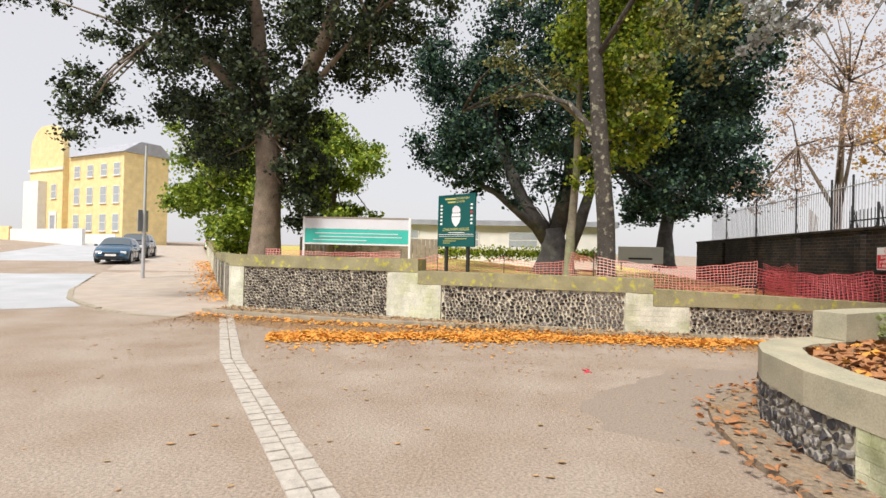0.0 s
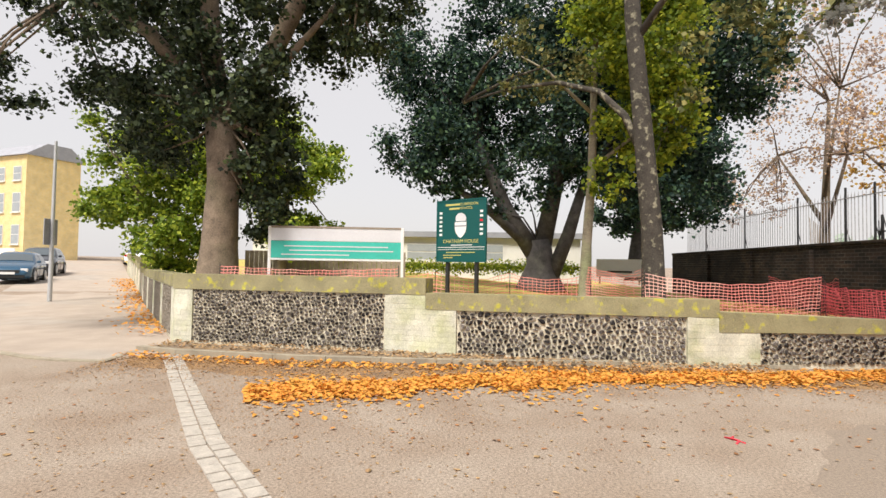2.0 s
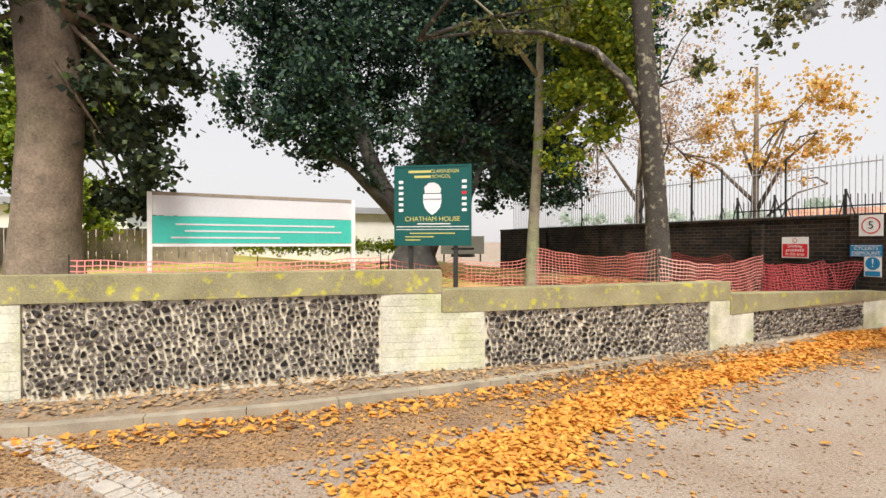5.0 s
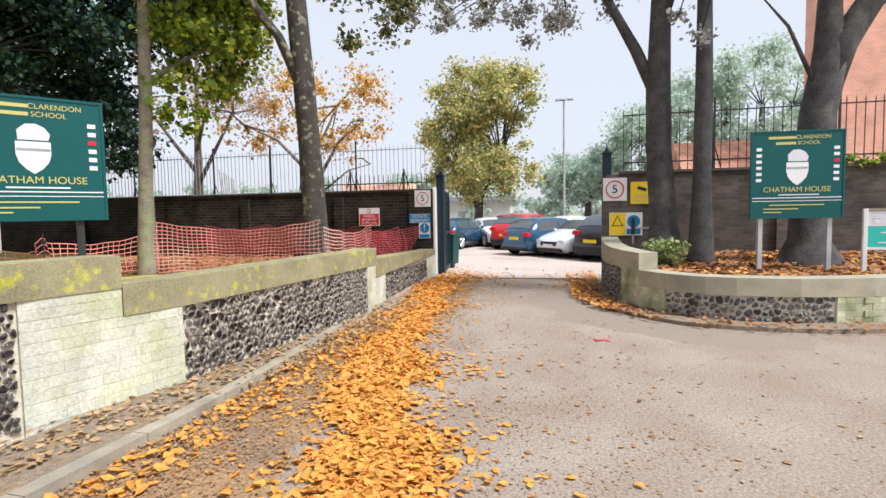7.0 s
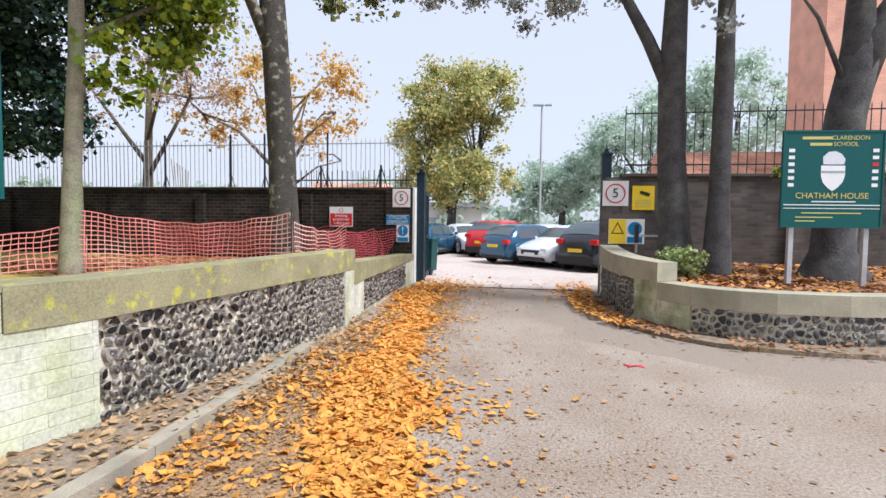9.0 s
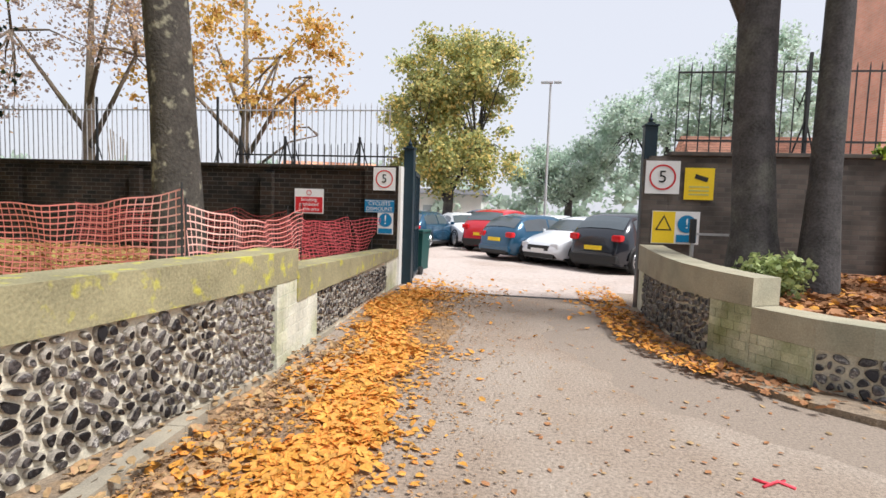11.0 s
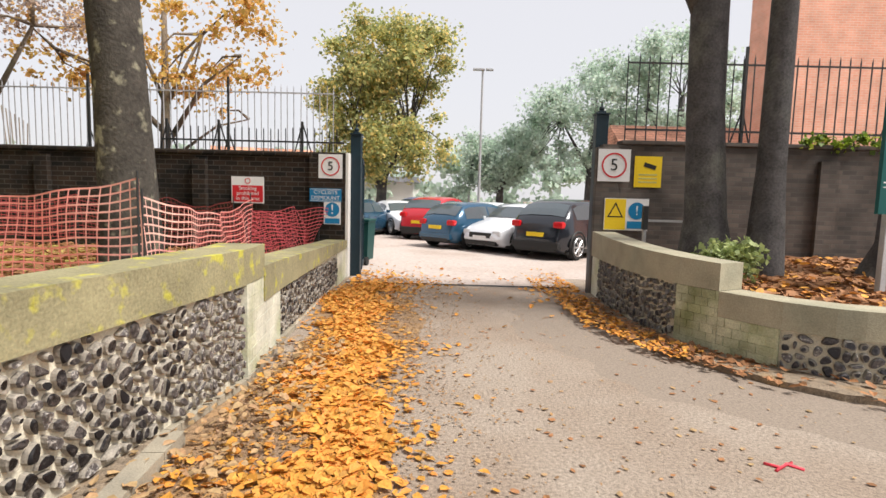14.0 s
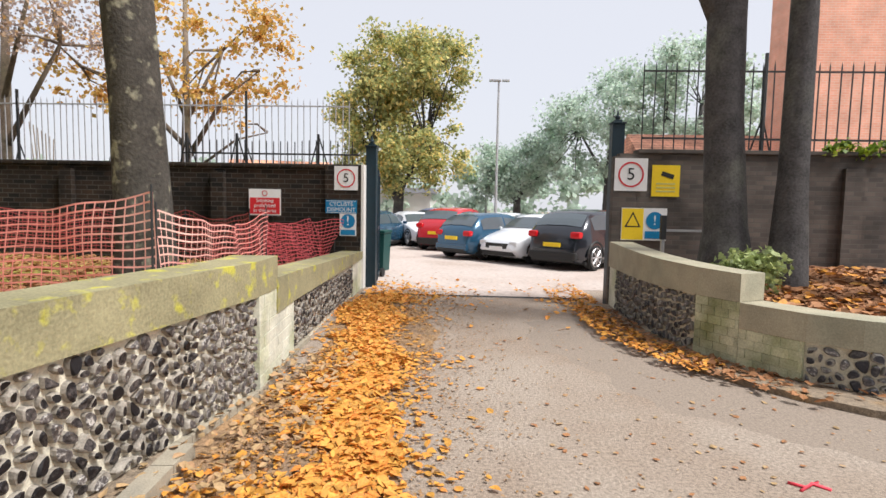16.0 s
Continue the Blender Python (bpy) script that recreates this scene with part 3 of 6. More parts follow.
def bricks(wall, line, s0, s1, z0, z1, material, course=0.098, long=0.29, out=0.0, seed=1, name="brick"):
    """Single bricks in stretcher bond on the wall's face."""
    r = random.Random(seed)
    mats = {}
    for j in range(max(1, round((z1 - z0) / course))):
        h = (z1 - z0) / max(1, round((z1 - z0) / course))
        s = s0 - (long / 2 if j % 2 else 0)
        while s < s1 - 0.01:
            a, b = max(s, s0) + 0.0025, min(s + long, s1) - 0.0025
            if b - a > 0.03:
                shape = r.choice(BRICK_SHAPES)
                if (shape, material) not in mats:
                    me = shape.copy()
                    me.materials.append(material)
                    mats[shape, material] = me
                ob = new(name, mats[shape, material])
                ob.parent = wall
                ob.matrix_basis = face_pose(line, (a + b) / 2, z0 + (j + 0.5) * h, out + r.uniform(-0.001, 0.0015)) @ Matrix.Diagonal((b - a, 0.05, h - 0.005, 1))
            s += long


def wall_left():
    w = thing("wall_west", (0, 0, 0), "low flint and cream brick boundary wall with stepped concrete coping", "wall", kind="structure")
    L = LEFT_LINE
    part("core", strip(L, 0.015, 0.33, -0.1, 0.60, 0.3), MORTAR, w, "pale lime mortar core")
    part("core", strip(sub(L, 0, 9.84), 0.015, 0.33, 0.60, 0.83, 0.3), MORTAR, w)
    part("core", strip(sub(L, 0, 4.98), 0.015, 0.33, 0.83, 1.08, 0.3), MORTAR, w)
    part("coping", strip(sub(L, -0.03, 5.0), -0.035, 0.36, 1.07, 1.36, 0.3), COPING, w, "thick grey concrete coping blotched with yellow lichen")
    part("coping", strip(sub(L, 5.004, 9.85), -0.035, 0.36, 0.82, 1.105, 0.3), COPING, w)
    part("coping", strip(sub(L, 9.854, 15.2), -0.035, 0.36, 0.58, 0.905, 0.3, top=0.72), COPING, w)
    part("end_pier", strip(sub(L, 14.2, 15.2), -0.012, 0.3, 0.0, 0.58, 0.3), CREAM, w, "cream rendered end of the wall")
    flint_panel(w, L, 0.4, 4.2, 0.07, 1.06, 11, FLINT, False, cell=0.074)
    flint_panel(w, L, 5.59, 9.3, 0.075, 0.81, 12, FLINT_ONE, True, cell=0.084)
    flint_panel(w, L, 10.56, 14.18, 0.08, 0.575, 13, FLINT, False, cell=0.078, z1_end=0.50)
    for s0, s1, z in ((0.0, 0.39, 1.07), (4.22, 5.57, 0.82), (9.32, 10.54, 0.58)):
        part("pier_bed", strip(sub(L, s0 + 0.002, s1 - 0.002), -0.0215, 0.014, 0.0, z - 0.003), CREAM, w)
    for s0, s1, z0, z1 in ((4.22, 5.0, 0.8175, 1.067), (9.32, 9.85, 0.5775, 0.817)):
        part("pier_bed", strip(sub(L, s0 + 0.002, s1 - 0.002), -0.0215, 0.014, z0, z1), CREAM, w)
    bricks(w, L, 0.0, 0.39, 0.06, 1.07, CREAM, seed=20)
    bricks(w, L, 4.22, 5.57, 0.06, 0.82, CREAM, seed=21)
    bricks(w, L, 4.22, 5.0, 0.82, 1.07, CREAM, seed=22)
    bricks(w, L, 9.32, 10.54, 0.06, 0.58, CREAM, seed=23)
    bricks(w, L, 9.32, 9.85, 0.58, 0.82, CREAM, seed=24)
    bricks(w, L, 7.6, 11.2, 0.0, 0.062, CONCRETE, course=0.062, long=0.105, out=0.015, seed=25)
    return w


def wall_right():
    w = thing("wall_east", (0, 0, 0), "curved low flint and mossy brick wall with concrete coping", "wall", kind="structure")
    L = RIGHT_LINE
    step, q = 3.4, 3.99
    part("core", strip(L, 0.015, 0.3, -0.1, 0.42, 0.2), MORTAR, w, "grey lime mortar core")
    part("core", strip(sub(L, 0, step), 0.015, 0.3, 0.42, 0.69, 0.2), MORTAR, w)
    part("coping", strip(sub(L, 0, step), -0.03, 0.33, 0.68, 1.08, 0.12, top=0.965), COPING_R, w, "curved grey concrete coping")
    part("coping", strip(sub(L, step + 0.004, length(L) - 0.01), -0.03, 0.33, 0.42, 0.68, 0.2), COPING_R, w)
    part("end_pier", strip(sub(L, 0, 0.45), -0.01, 0.28, 0.0, 0.68, 0.2), CREAM, w)
    flint_panel(w, L, 0.46, 2.86, 0.07, 0.67, 31, FLINT_R, False, rind=RIND_R, cell=0.085)
    flint_panel(w, L, q + 0.02, q + 2.3, 0.05, 0.41, 32, FLINT_R, False, rind=RIND_R, cell=0.086)
    flint_panel(w, L, q + 3.2, q + 5.3, 0.05, 0.41, 33, FLINT_R, False, rind=RIND_R, cell=0.086)
    for s0, s1, z in ((2.88, step, 0.68), (step, q, 0.42), (q + 2.32, q + 3.18, 0.42)):
        part("pier_bed", strip(sub(L, s0 + 0.002, s1 - 0.002), -0.0205, 0.014, 0.0, z - 0.003), MOSSY, w)
    bricks(w, L, 2.88, step, 0.04, 0.68, MOSSY, seed=34, course=0.092, long=0.16)
    bricks(w, L, step, q, 0.04, 0.42, MOSSY, seed=35, course=0.092, long=0.16)
    bricks(w, L, q + 2.32, q + 3.18, 0.04, 0.42, MOSSY, seed=36, course=0.092, long=0.24)
    return w


def kerb(line, name, label, inner, outer, h, material, unit=0.9):
    """Kerb stones laid end to end."""
    k = thing(name, (0, 0, 0), label, "kerb", kind="structure")
    s, tot = 0.0, length(line)
    while s < tot - 0.1:
        e = min(s + unit - 0.008, tot - 0.001)
        part("kerb_stone", strip(sub(line, s, e), inner, outer, -0.1, h, 0.3), material, k)
        s += unit
    return k


KERB_LEFT = [(0.2, -6.1), (0.48, -5.2), (0.82, -3.0), (0.87, -0.9), (0.80, 0.8), (0.68, 2.2)]
kerb(KERB_LEFT, "kerb_1", "worn low concrete kerb edging a gravel strip", 0.0, 0.13, 0.09, CONCRETE)
part_ob = part("gravel_strip", strip(KERB_LEFT, 0.12, 0.9, -0.05, 0.06, 0.3), GRAVEL)
tagged(part_ob, "gravel strip with dead leaves at the wall's foot", "gravel", kind="structure")
kerb(beside(RIGHT_LINE, -0.46)[1:], "kerb_2", "low concrete kerb curving along the flint wall", 0.0, 0.12, 0.06, GRAVEL)
tagged(part("gravel_strip", strip(RIGHT_LINE, -0.35, 0.02, -0.05, 0.055, 0.25), GRAVEL), "gravel and dead leaves at the wall's foot", "gravel", kind="structure")


def ground_band(name, line, lo, hi, material, label, seed):
    """A thin band lying on the ground along a line, with ragged edges that run out to nothing."""
    r = random.Random(seed)
    bm = bmesh.new()
    tot, last = length(line), None
    for k in range(110):
        p, d = along(line, tot * k / 109.001)
        fade = min(1, k / 8, (109 - k) / 8)
        row = []
        for o, z in ((lo, 0.0002), (lo * 0.6 + hi * 0.4, 0.004), (hi, 0.0002)):
            o = o * fade + (0.10 * math.sin(k * 0.21 + o) + 0.05 * math.sin(k * 0.63 + 2 * o) + r.uniform(-0.02, 0.02)) * (z < 0.001) * fade
            row.append(bm.verts.new((p.x - d.y * o, p.y + d.x * o, z)))
        if last:
            for a in (0, 1):
                bm.faces.new((last[a], last[a + 1], row[a + 1], row[a]))
        last = row
    tagged(part(name, bm, material), label, "ground", kind="structure")


ground_band("asphalt_strip", beside(RIGHT_LINE, -0.5)[1:-3], 0.1, -1.0, PATCH, "darker asphalt strip along the kerb", 17)
ground_band("dirt_strip", KERB_LEFT + [(0.78, 4.2), (0.62, 8.0)], 0.1, -1.15, DIRT, "brown dirt and crushed leaves along the kerb", 18)


def street_wall():
    """The wall's return along the pavement, climbing with the street."""
    w = thing("wall_south", (0, 0, 0), "flint wall with cream brick piers along the pavement", "wall", kind="structure")
    for i in range(12):
        a = CORNER + UP_STREET * (i * 2.6 + 0.02)
        b = CORNER + UP_STREET * (i * 2.6 + 2.6)
        z = rise(a.x, a.y)
        ln = [tuple(a), tuple(b)]
        part("panel", strip(ln, -0.3, -0.02, z - 0.2, z + 1.1), MORTAR, w, "flint panel in pale mortar")
        part("coping", strip(ln, -0.34, 0.03, z + 1.1, z + 1.34), COPING, w)
        part("pier", strip([tuple(a), tuple(a + UP_STREET * 0.55)], -0.2, 0.015, z - 0.1, z + 1.1), CREAM, w, "cream brick pier")
        flint_panel(w, ln, 0.58, 2.55, z + 0.1, z + 1.06, 60 + i, FLINT, False, cell=0.10) if i < 4 else None


street_wall()


def pavement():
    outer = [Vector(v) for v in ((1.15, -5.9), (1.1, -7.0), (0.4, -8.6), (-1.2, -10.9), (-3.6, -13.2), (-8.6, -16.9), (-17.8, -23.4), (-41, -39.2))]
    inner = [CORNER + UP_STREET * s for s in (-0.9, 0.0, 1.0, 2.6, 6.0, 12.8, 24, 52)]
    verts, faces = [], []
    for a, b in zip(inner, outer):
        for t in (0, 0.35, 0.7, 1):
            c = a.lerp(b, t)
            verts.append((c.x, c.y, rise(c.x, c.y) + (0.012 if a is inner[0] else 0.03)))
    for i in range(len(inner) - 1):
        for j in range(3):
            faces.append((i * 4 + j, i * 4 + j + 1, i * 4 + j + 5, i * 4 + j + 4))
    ob = new("pavement", mesh("pavement", verts, faces, PAVING))
    sol = ob.modifiers.new("thickness", "SOLIDIFY")
    sol.thickness, sol.offset = 0.2, 1
    tagged(ob, "brown tarmac pavement along the street", "pavement", kind="structure")
    k = thing("kerb_3", (0, 0, 0), "pale kerb round the pavement corner", "kerb", kind="structure")
    line = [tuple(v) for v in outer[:6]]
    s, tot = 0.0, length(line)
    while s < tot - 0.1:
        p = along(line, s)[0]
        z = rise(p.x, p.y)
        part("kerb_stone", strip(sub(line, s, min(s + 0.9, tot - 0.001)), 0.0, 0.14, z - 0.1, z + (0.022 if s < 2 else 0.045)), CONCRETE, k)
        s += 0.91
    front = [(0.3, -6.0), (1.15, -5.9)]
    part("kerb_stone", strip(front, -0.12, 0.0, -0.1, 0.025), CONCRETE, k)


pavement()


def street():
    """The carriageway past the pavement, climbing with it."""
    near = [Vector(v) for v in ((0.2, -9.3), (-1.5, -11.4), (-3.9, -13.6), (-8.9, -17.3), (-18.1, -23.8), (-41, -39.8))]
    side = Vector((-UP_STREET.y, UP_STREET.x))
    verts = []
    for i, a in enumerate(near):
        for j in range(5):
            c = a + side * (1.9 * j) - UP_STREET * (0.5 * j if i == 0 else 0)
            verts.append((c.x, c.y, rise(c.x, c.y) + 0.006))
    faces = [(i * 5 + j, i * 5 + j + 1, i * 5 + j + 6, i * 5 + j + 5) for i in range(len(near) - 1) for j in range(4)]
    tagged(new("road", mesh("road", verts, faces, STREET)), "pale blue-grey worn carriageway of the street", "road", kind="structure")


street()


def setts():
    """Two courses of granite setts crossing the mouth of the drive."""
    k = thing("sett_band", (0, 0, 0), "double row of pale granite setts across the asphalt", "paving", kind="structure")
    line = [(0.55, -5.35), (4.86, -2.62), (8.6, 0.2), (15.5, 5.6)]
    me = BRICK_SHAPES[0].copy()
    me.materials.append(SETT)
    r = random.Random(8)
    s = 0.0
    while s < length(line) - 0.3:
        w = r.uniform(0.13, 0.19)
        for row in (0, 1):
            ob = new("sett", me)
            ob.parent = k
            p, d = along(line, s + w / 2 + row * 0.06)
            ob.matrix_basis = Matrix.Translation((p.x - d.y * (row * 0.15), p.y + d.x * row * 0.15, -0.035 + r.uniform(-0.004, 0.006))) @ Matrix.Rotation(math.atan2(d.y, d.x) + r.uniform(-0.03, 0.03), 4, "Z") @ Matrix.Diagonal((w - 0.02, 0.135, 0.1, 1))
        s += w


def brick_wall_left():
    w = thing("wall_north", (0, 0, 0), "sooty old brick wall beside the gate, its shade put into the colour, topped by iron spikes", "wall", kind="structure")
    part("brickwork", boxes((-15, 9.14, -0.1, 0.27, 9.46, 2.28)), SOOT_SHADE_BRICK, w)
    part("pier", boxes((-0.42, 9.10, 0.0, 0.27, 9.137, 2.36), bevel=0.01), SOOT_SHADE_BRICK, w, "brick gate pier")
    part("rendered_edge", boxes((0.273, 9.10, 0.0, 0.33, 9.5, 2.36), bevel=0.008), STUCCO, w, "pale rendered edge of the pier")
    part("brick_coping", boxes((-15, 9.10, 2.283, -0.43, 9.5, 2.36), bevel=0.012), SOOT_SHADE_BRICK, w, "weathered brick coping")
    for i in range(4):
        part("buttress", boxes((-2.6 - 3 * i, 9.03, 0.4, -2.35 - 3 * i, 9.137, 2.2)), SOOT_SHADE_BRICK, w)


def brick_wall_right():
    w = thing("wall_north_2", (0, 0, 0), "tall brick wall beyond the planting bed, its shade put into the dark colour", "wall", kind="structure")
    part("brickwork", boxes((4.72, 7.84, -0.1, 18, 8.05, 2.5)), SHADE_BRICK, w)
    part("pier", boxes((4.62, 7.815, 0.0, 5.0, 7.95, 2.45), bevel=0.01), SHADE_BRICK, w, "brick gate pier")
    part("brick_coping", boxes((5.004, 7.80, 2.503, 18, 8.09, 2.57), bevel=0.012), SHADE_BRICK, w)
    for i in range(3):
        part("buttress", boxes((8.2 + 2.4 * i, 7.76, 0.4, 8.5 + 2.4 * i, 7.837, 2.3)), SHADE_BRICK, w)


brick_wall_left()
brick_wall_right()
tagged(part("channel_drain", boxes((0.4, 8.5, -0.02, 4.55, 8.56, 0.006), (0.4, 8.58, -0.02, 4.55, 8.6, 0.01)), IRON), "dark iron gate track across the drive", "gate track", kind="structure")


# ---- trees ----
def tree(name, base, limbs, spots, count, size, leaf, bark, label, seed, flat=0.2, base_r=0.3, clumps=None):
    """A trunk with limbs (lists of (x, y, z, r) relative to the base) and a crown of small leaves. spots: (x, y, z, rx, ry, rz, n) masses filled with clumps."""
    t = thing(name, base, label, "tree")
    r = random.Random(seed)
    bm = bmesh.new()
    tr = limbs[0]
    flare = [(tr[0][0], tr[0][1], -0.15, tr[0][3] * 1.5), (tr[0][0], tr[0][1], 0.12, tr[0][3] * 1.22)] + list(tr[1:] if len(tr) > 1 else tr)
    tube(bm, [p[:3] for p in flare], [p[3] for p in flare], 12, 0.14, r)
    part("trunk", bm, bark, t)
    for limb in limbs[1:]:
        bm = bmesh.new()
        tube(bm, [p[:3] for p in limb], [p[3] for p in limb], 8, 0.12, r)
        part("limb", bm, bark, t)
    tops = [Vector(l[-1][:3]) for l in limbs]
    balls = []
    twigs = bmesh.new()
    for x, y, z, rx, ry, rz, n in spots:
        for _ in range(n):
            while True:
                d = Vector((r.uniform(-1, 1), r.uniform(-1, 1), r.uniform(-1, 1)))
                if 0.25 < d.length < 1:
                    break
            d *= 0.9
            c = Vector((x + d.x * rx, y + d.y * ry, z + d.z * rz))
            balls.append((*c, r.uniform(0.22, 0.42) * min(rx, ry, rz) + 0.15))
            if r.random() < 0.3:
                a = min(tops, key=lambda q: (q - c).length)
                mid = (a + c) / 2 + Vector((r.uniform(-0.2, 0.2), r.uniform(-0.2, 0.2), r.uniform(-0.1, 0.35)))
                tube(twigs, [a, mid, c], [0.045, 0.028, 0.01], 4)
    if len(twigs.verts):
        tagged(part("twigwork", twigs, bark, t, "thin twigs"), kind="stuff")
    else:
        twigs.free()
    if balls:
        crown = leaf_cloud("crown", balls, count, size, leaf, seed, flat)
        crown.parent = t
    return t


tree("evergreen_oak", (-1.65, -5.55, 0.75),
     [[(0, 0, 0, 0.40), (0.03, 0.03, 1.2, 0.37), (0.05, 0.08, 2.6, 0.34), (0.0, 0.0, 3.9, 0.33)],
      [(0, 0, 3.7, 0.30), (-0.2, -0.35, 5.2, 0.24), (-0.2, -0.5, 7.0, 0.18), (0, -0.9, 9.2, 0.08)],
      [(0, 0.05, 3.6, 0.26), (0.0, 0.9, 5.0, 0.22), (-0.1, 1.5, 6.4, 0.2), (0, 2.1, 8.4, 0.08)],
      [(0, 0, 3.9, 0.2), (0.4, -1.4, 5.6, 0.14), (0.5, -3.0, 6.4, 0.06)],
      [(0, 0.2, 4.4, 0.12), (0.3, 1.4, 5.0, 0.09), (0.3, 2.8, 6.6, 0.04)]],
     [(-0.2, -2.2, 5.7, 2.6, 2.3, 1.7, 30), (-0.3, 2.2, 6.4, 2.4, 2.6, 1.6, 26), (-0.2, -0.2, 8.2, 3.2, 4.4, 2.2, 50), (-0.6, 0.7, 3.4, 1.0, 1.0, 1.5, 22),
      (0.6, -4.6, 4.4, 1.2, 1.1, 1.3, 14), (-0.5, -1.3, 4.0, 1.6, 1.3, 1.3, 22), (-0.6, 0.8, 1.8, 0.7, 0.6, 1.0, 12), (0.6, 0.4, 4.6, 1.2, 1.5, 1.3, 26), (0.1, 1.1, 3.0, 0.8, 0.7, 1.4, 20), (0.6, -5.8, 7.4, 1.8, 1.8, 1.0, 8), (0.4, 4.6, 7.4, 1.6, 1.8, 1.0, 12)],
     82000, 0.105, LEAF_DARK, BARK, "large evergreen oak with a thick brown trunk and dark ragged crown", 101)
tree("evergreen_oak", (-9.0, 2.3, 0.95),
     [[(0, 0, 0, 0.62), (0.0, 0.0, 0.8, 0.5), (0.0, -0.1, 1.6, 0.42)],
      [(0, -0.1, 1.0, 0.34), (0.2, -1.2, 2.6, 0.26), (0.2, -2.2, 5.0, 0.14)],
      [(0, 0, 1.2, 0.34), (-0.1, 0.5, 3.4, 0.28), (0, 0.8, 7.0, 0.12)],
      [(0.2, 0.3, 0.2, 0.26), (0.3, 0.9, 1.8, 0.22), (0.3, 1.6, 4.2, 0.12)],
      [(0.1, -0.3, 1.3, 0.2), (0.6, -2.2, 2.9, 0.13), (0.6, -3.8, 3.6, 0.05)]],
     [(0, -1.0, 5.8, 3.6, 4.8, 2.6, 70), (0, 1.6, 8.8, 3.6, 5.0, 3.2, 80), (0.2, -3.9, 4.2, 1.8, 1.9, 1.7, 30), (0, 3.0, 4.8, 2.4, 2.6, 2.2, 40), (1.6, 3.8, 7.0, 2.4, 2.6, 2.6, 46), (3.0, 5.0, 7.4, 2.0, 2.0, 2.4, 34), (0.4, -1.2, 3.2, 1.2, 2.2, 0.9, 20), (0.2, 3.4, 2.4, 1.2, 1.4, 1.0, 12), (0.8, 4.2, 3.1, 2.0, 2.2, 1.5, 36), (-1.0, -3.6, 8.0, 2.6, 2.4, 2.4, 40)],
     165000, 0.128, LEAF_TEAL, BARK_DARK, "huge dark blue-green evergreen oak with several trunks on the lawn", 102)
tree("young_tree", (-2.85, 2.4, 0.72),
     [[(0, 0, 0, 0.13), (0, 0.05, 1.4, 0.115), (0.0, 0.16, 3.0, 0.10), (0.02, 0.2, 5.5, 0.07), (0, 0.3, 7.6, 0.03)],
      [(0, 0.2, 3.2, 0.05), (0.4, 1.2, 4.0, 0.03), (0.7, 2.0, 4.5, 0.015)],
      [(0, 0.2, 4.4, 0.05), (0.1, -0.9, 5.4, 0.03), (0.1, -1.6, 5.8, 0.015)]],
     [(0.6, 1.3, 4.2, 1.0, 1.2, 1.2, 26), (0.3, 1.0, 6.2, 1.5, 1.6, 1.6, 36), (0.5, 0.5, 2.9, 0.5, 0.7, 0.6, 6), (0.2, 0.6, 8.2, 1.6, 1.8, 1.2, 18)],
     24000, 0.115, LEAF_LIME, BARK_PALE, "slender young tree with yellow-green leaves behind the netting", 103)
tree("lime_tree", (-0.10, 2.98, 0.7),
     [[(0, 0, 0, 0.22), (0.0, 0.02, 0.5, 0.195), (-0.02, -0.02, 1.6, 0.18), (-0.06, -0.16, 3.2, 0.17), (-0.12, -0.34, 5.5, 0.14), (-0.1, -0.45, 8.5, 0.09)],
      [(-0.06, -0.15, 2.9, 0.085), (-0.3, -0.42, 3.7, 0.075), (-0.62, -0.8, 4.25, 0.06), (-1.1, -1.5, 4.6, 0.045), (-1.6, -2.4, 4.65, 0.032), (-2.1, -3.4, 4.5, 0.018)],
      [(-0.1, -0.3, 5.0, 0.07), (0.6, 0.6, 6.4, 0.05), (1.4, 1.6, 6.8, 0.02)]],
     [(0.7, 1.0, 4.6, 0.8, 0.9, 0.8, 8), (1.3, 2.0, 5.6, 1.6, 1.6, 0.9, 14), (-0.6, -0.5, 7.2, 1.8, 2.2, 1.3, 18), (-1.4, -1.6, 5.2, 1.0, 1.6, 0.9, 12), (2.4, 3.4, 5.9, 1.4, 1.5, 0.6, 10), (0.2, 0.4, 3.7, 0.5, 0.5, 0.4, 3)],
     7500, 0.10, LEAF_DULL, BARK_MID, "tall pale-barked lime tree close behind the flint wall", 104)
tree("evergreen_oak", (-17.0, 8.2, 1.2),
     [[(0, 0, 0, 0.4), (0, 0, 1.6, 0.34), (0, 0.2, 3.0, 0.3)], [(0, 0.2, 2.6, 0.2), (0, 1.6, 5.5, 0.1)], [(0, 0, 2.8, 0.2), (0, -1.2, 6.0, 0.1)]],
     [(0, 1.6, 5.2, 3.0, 3.8, 2.4, 36), (0, 2.2, 8.0, 3.0, 3.4, 2.0, 26), (0, -1.0, 3.6, 2.0, 2.0, 1.6, 14)],
     30000, 0.18, LEAF_TEAL, BARK_DARK, "dark evergreen tree at the far side of the lawn", 105)
tree("shrub_tree", (-9.2, -10.9, 1.0),
     [[(0, 0, 0, 0.16), (0, 0, 1.2, 0.13), (0, 0.2, 2.6, 0.09)], [(0, 0, 1.0, 0.09), (0.3, -0.9, 2.8, 0.04)]],
     [(0, -0.2, 3.6, 1.9, 2.6, 2.0, 40), (0.4, 0.4, 1.4, 1.4, 1.6, 1.2, 22), (0.2, -2.6, 2.8, 1.4, 1.5, 1.1, 16), (0.2, -0.9, 5.4, 1.6, 1.9, 1.2, 20)],
     34000, 0.15, LEAF_GREEN, BARK, "bright green leafy shrub overhanging the pavement wall", 106)
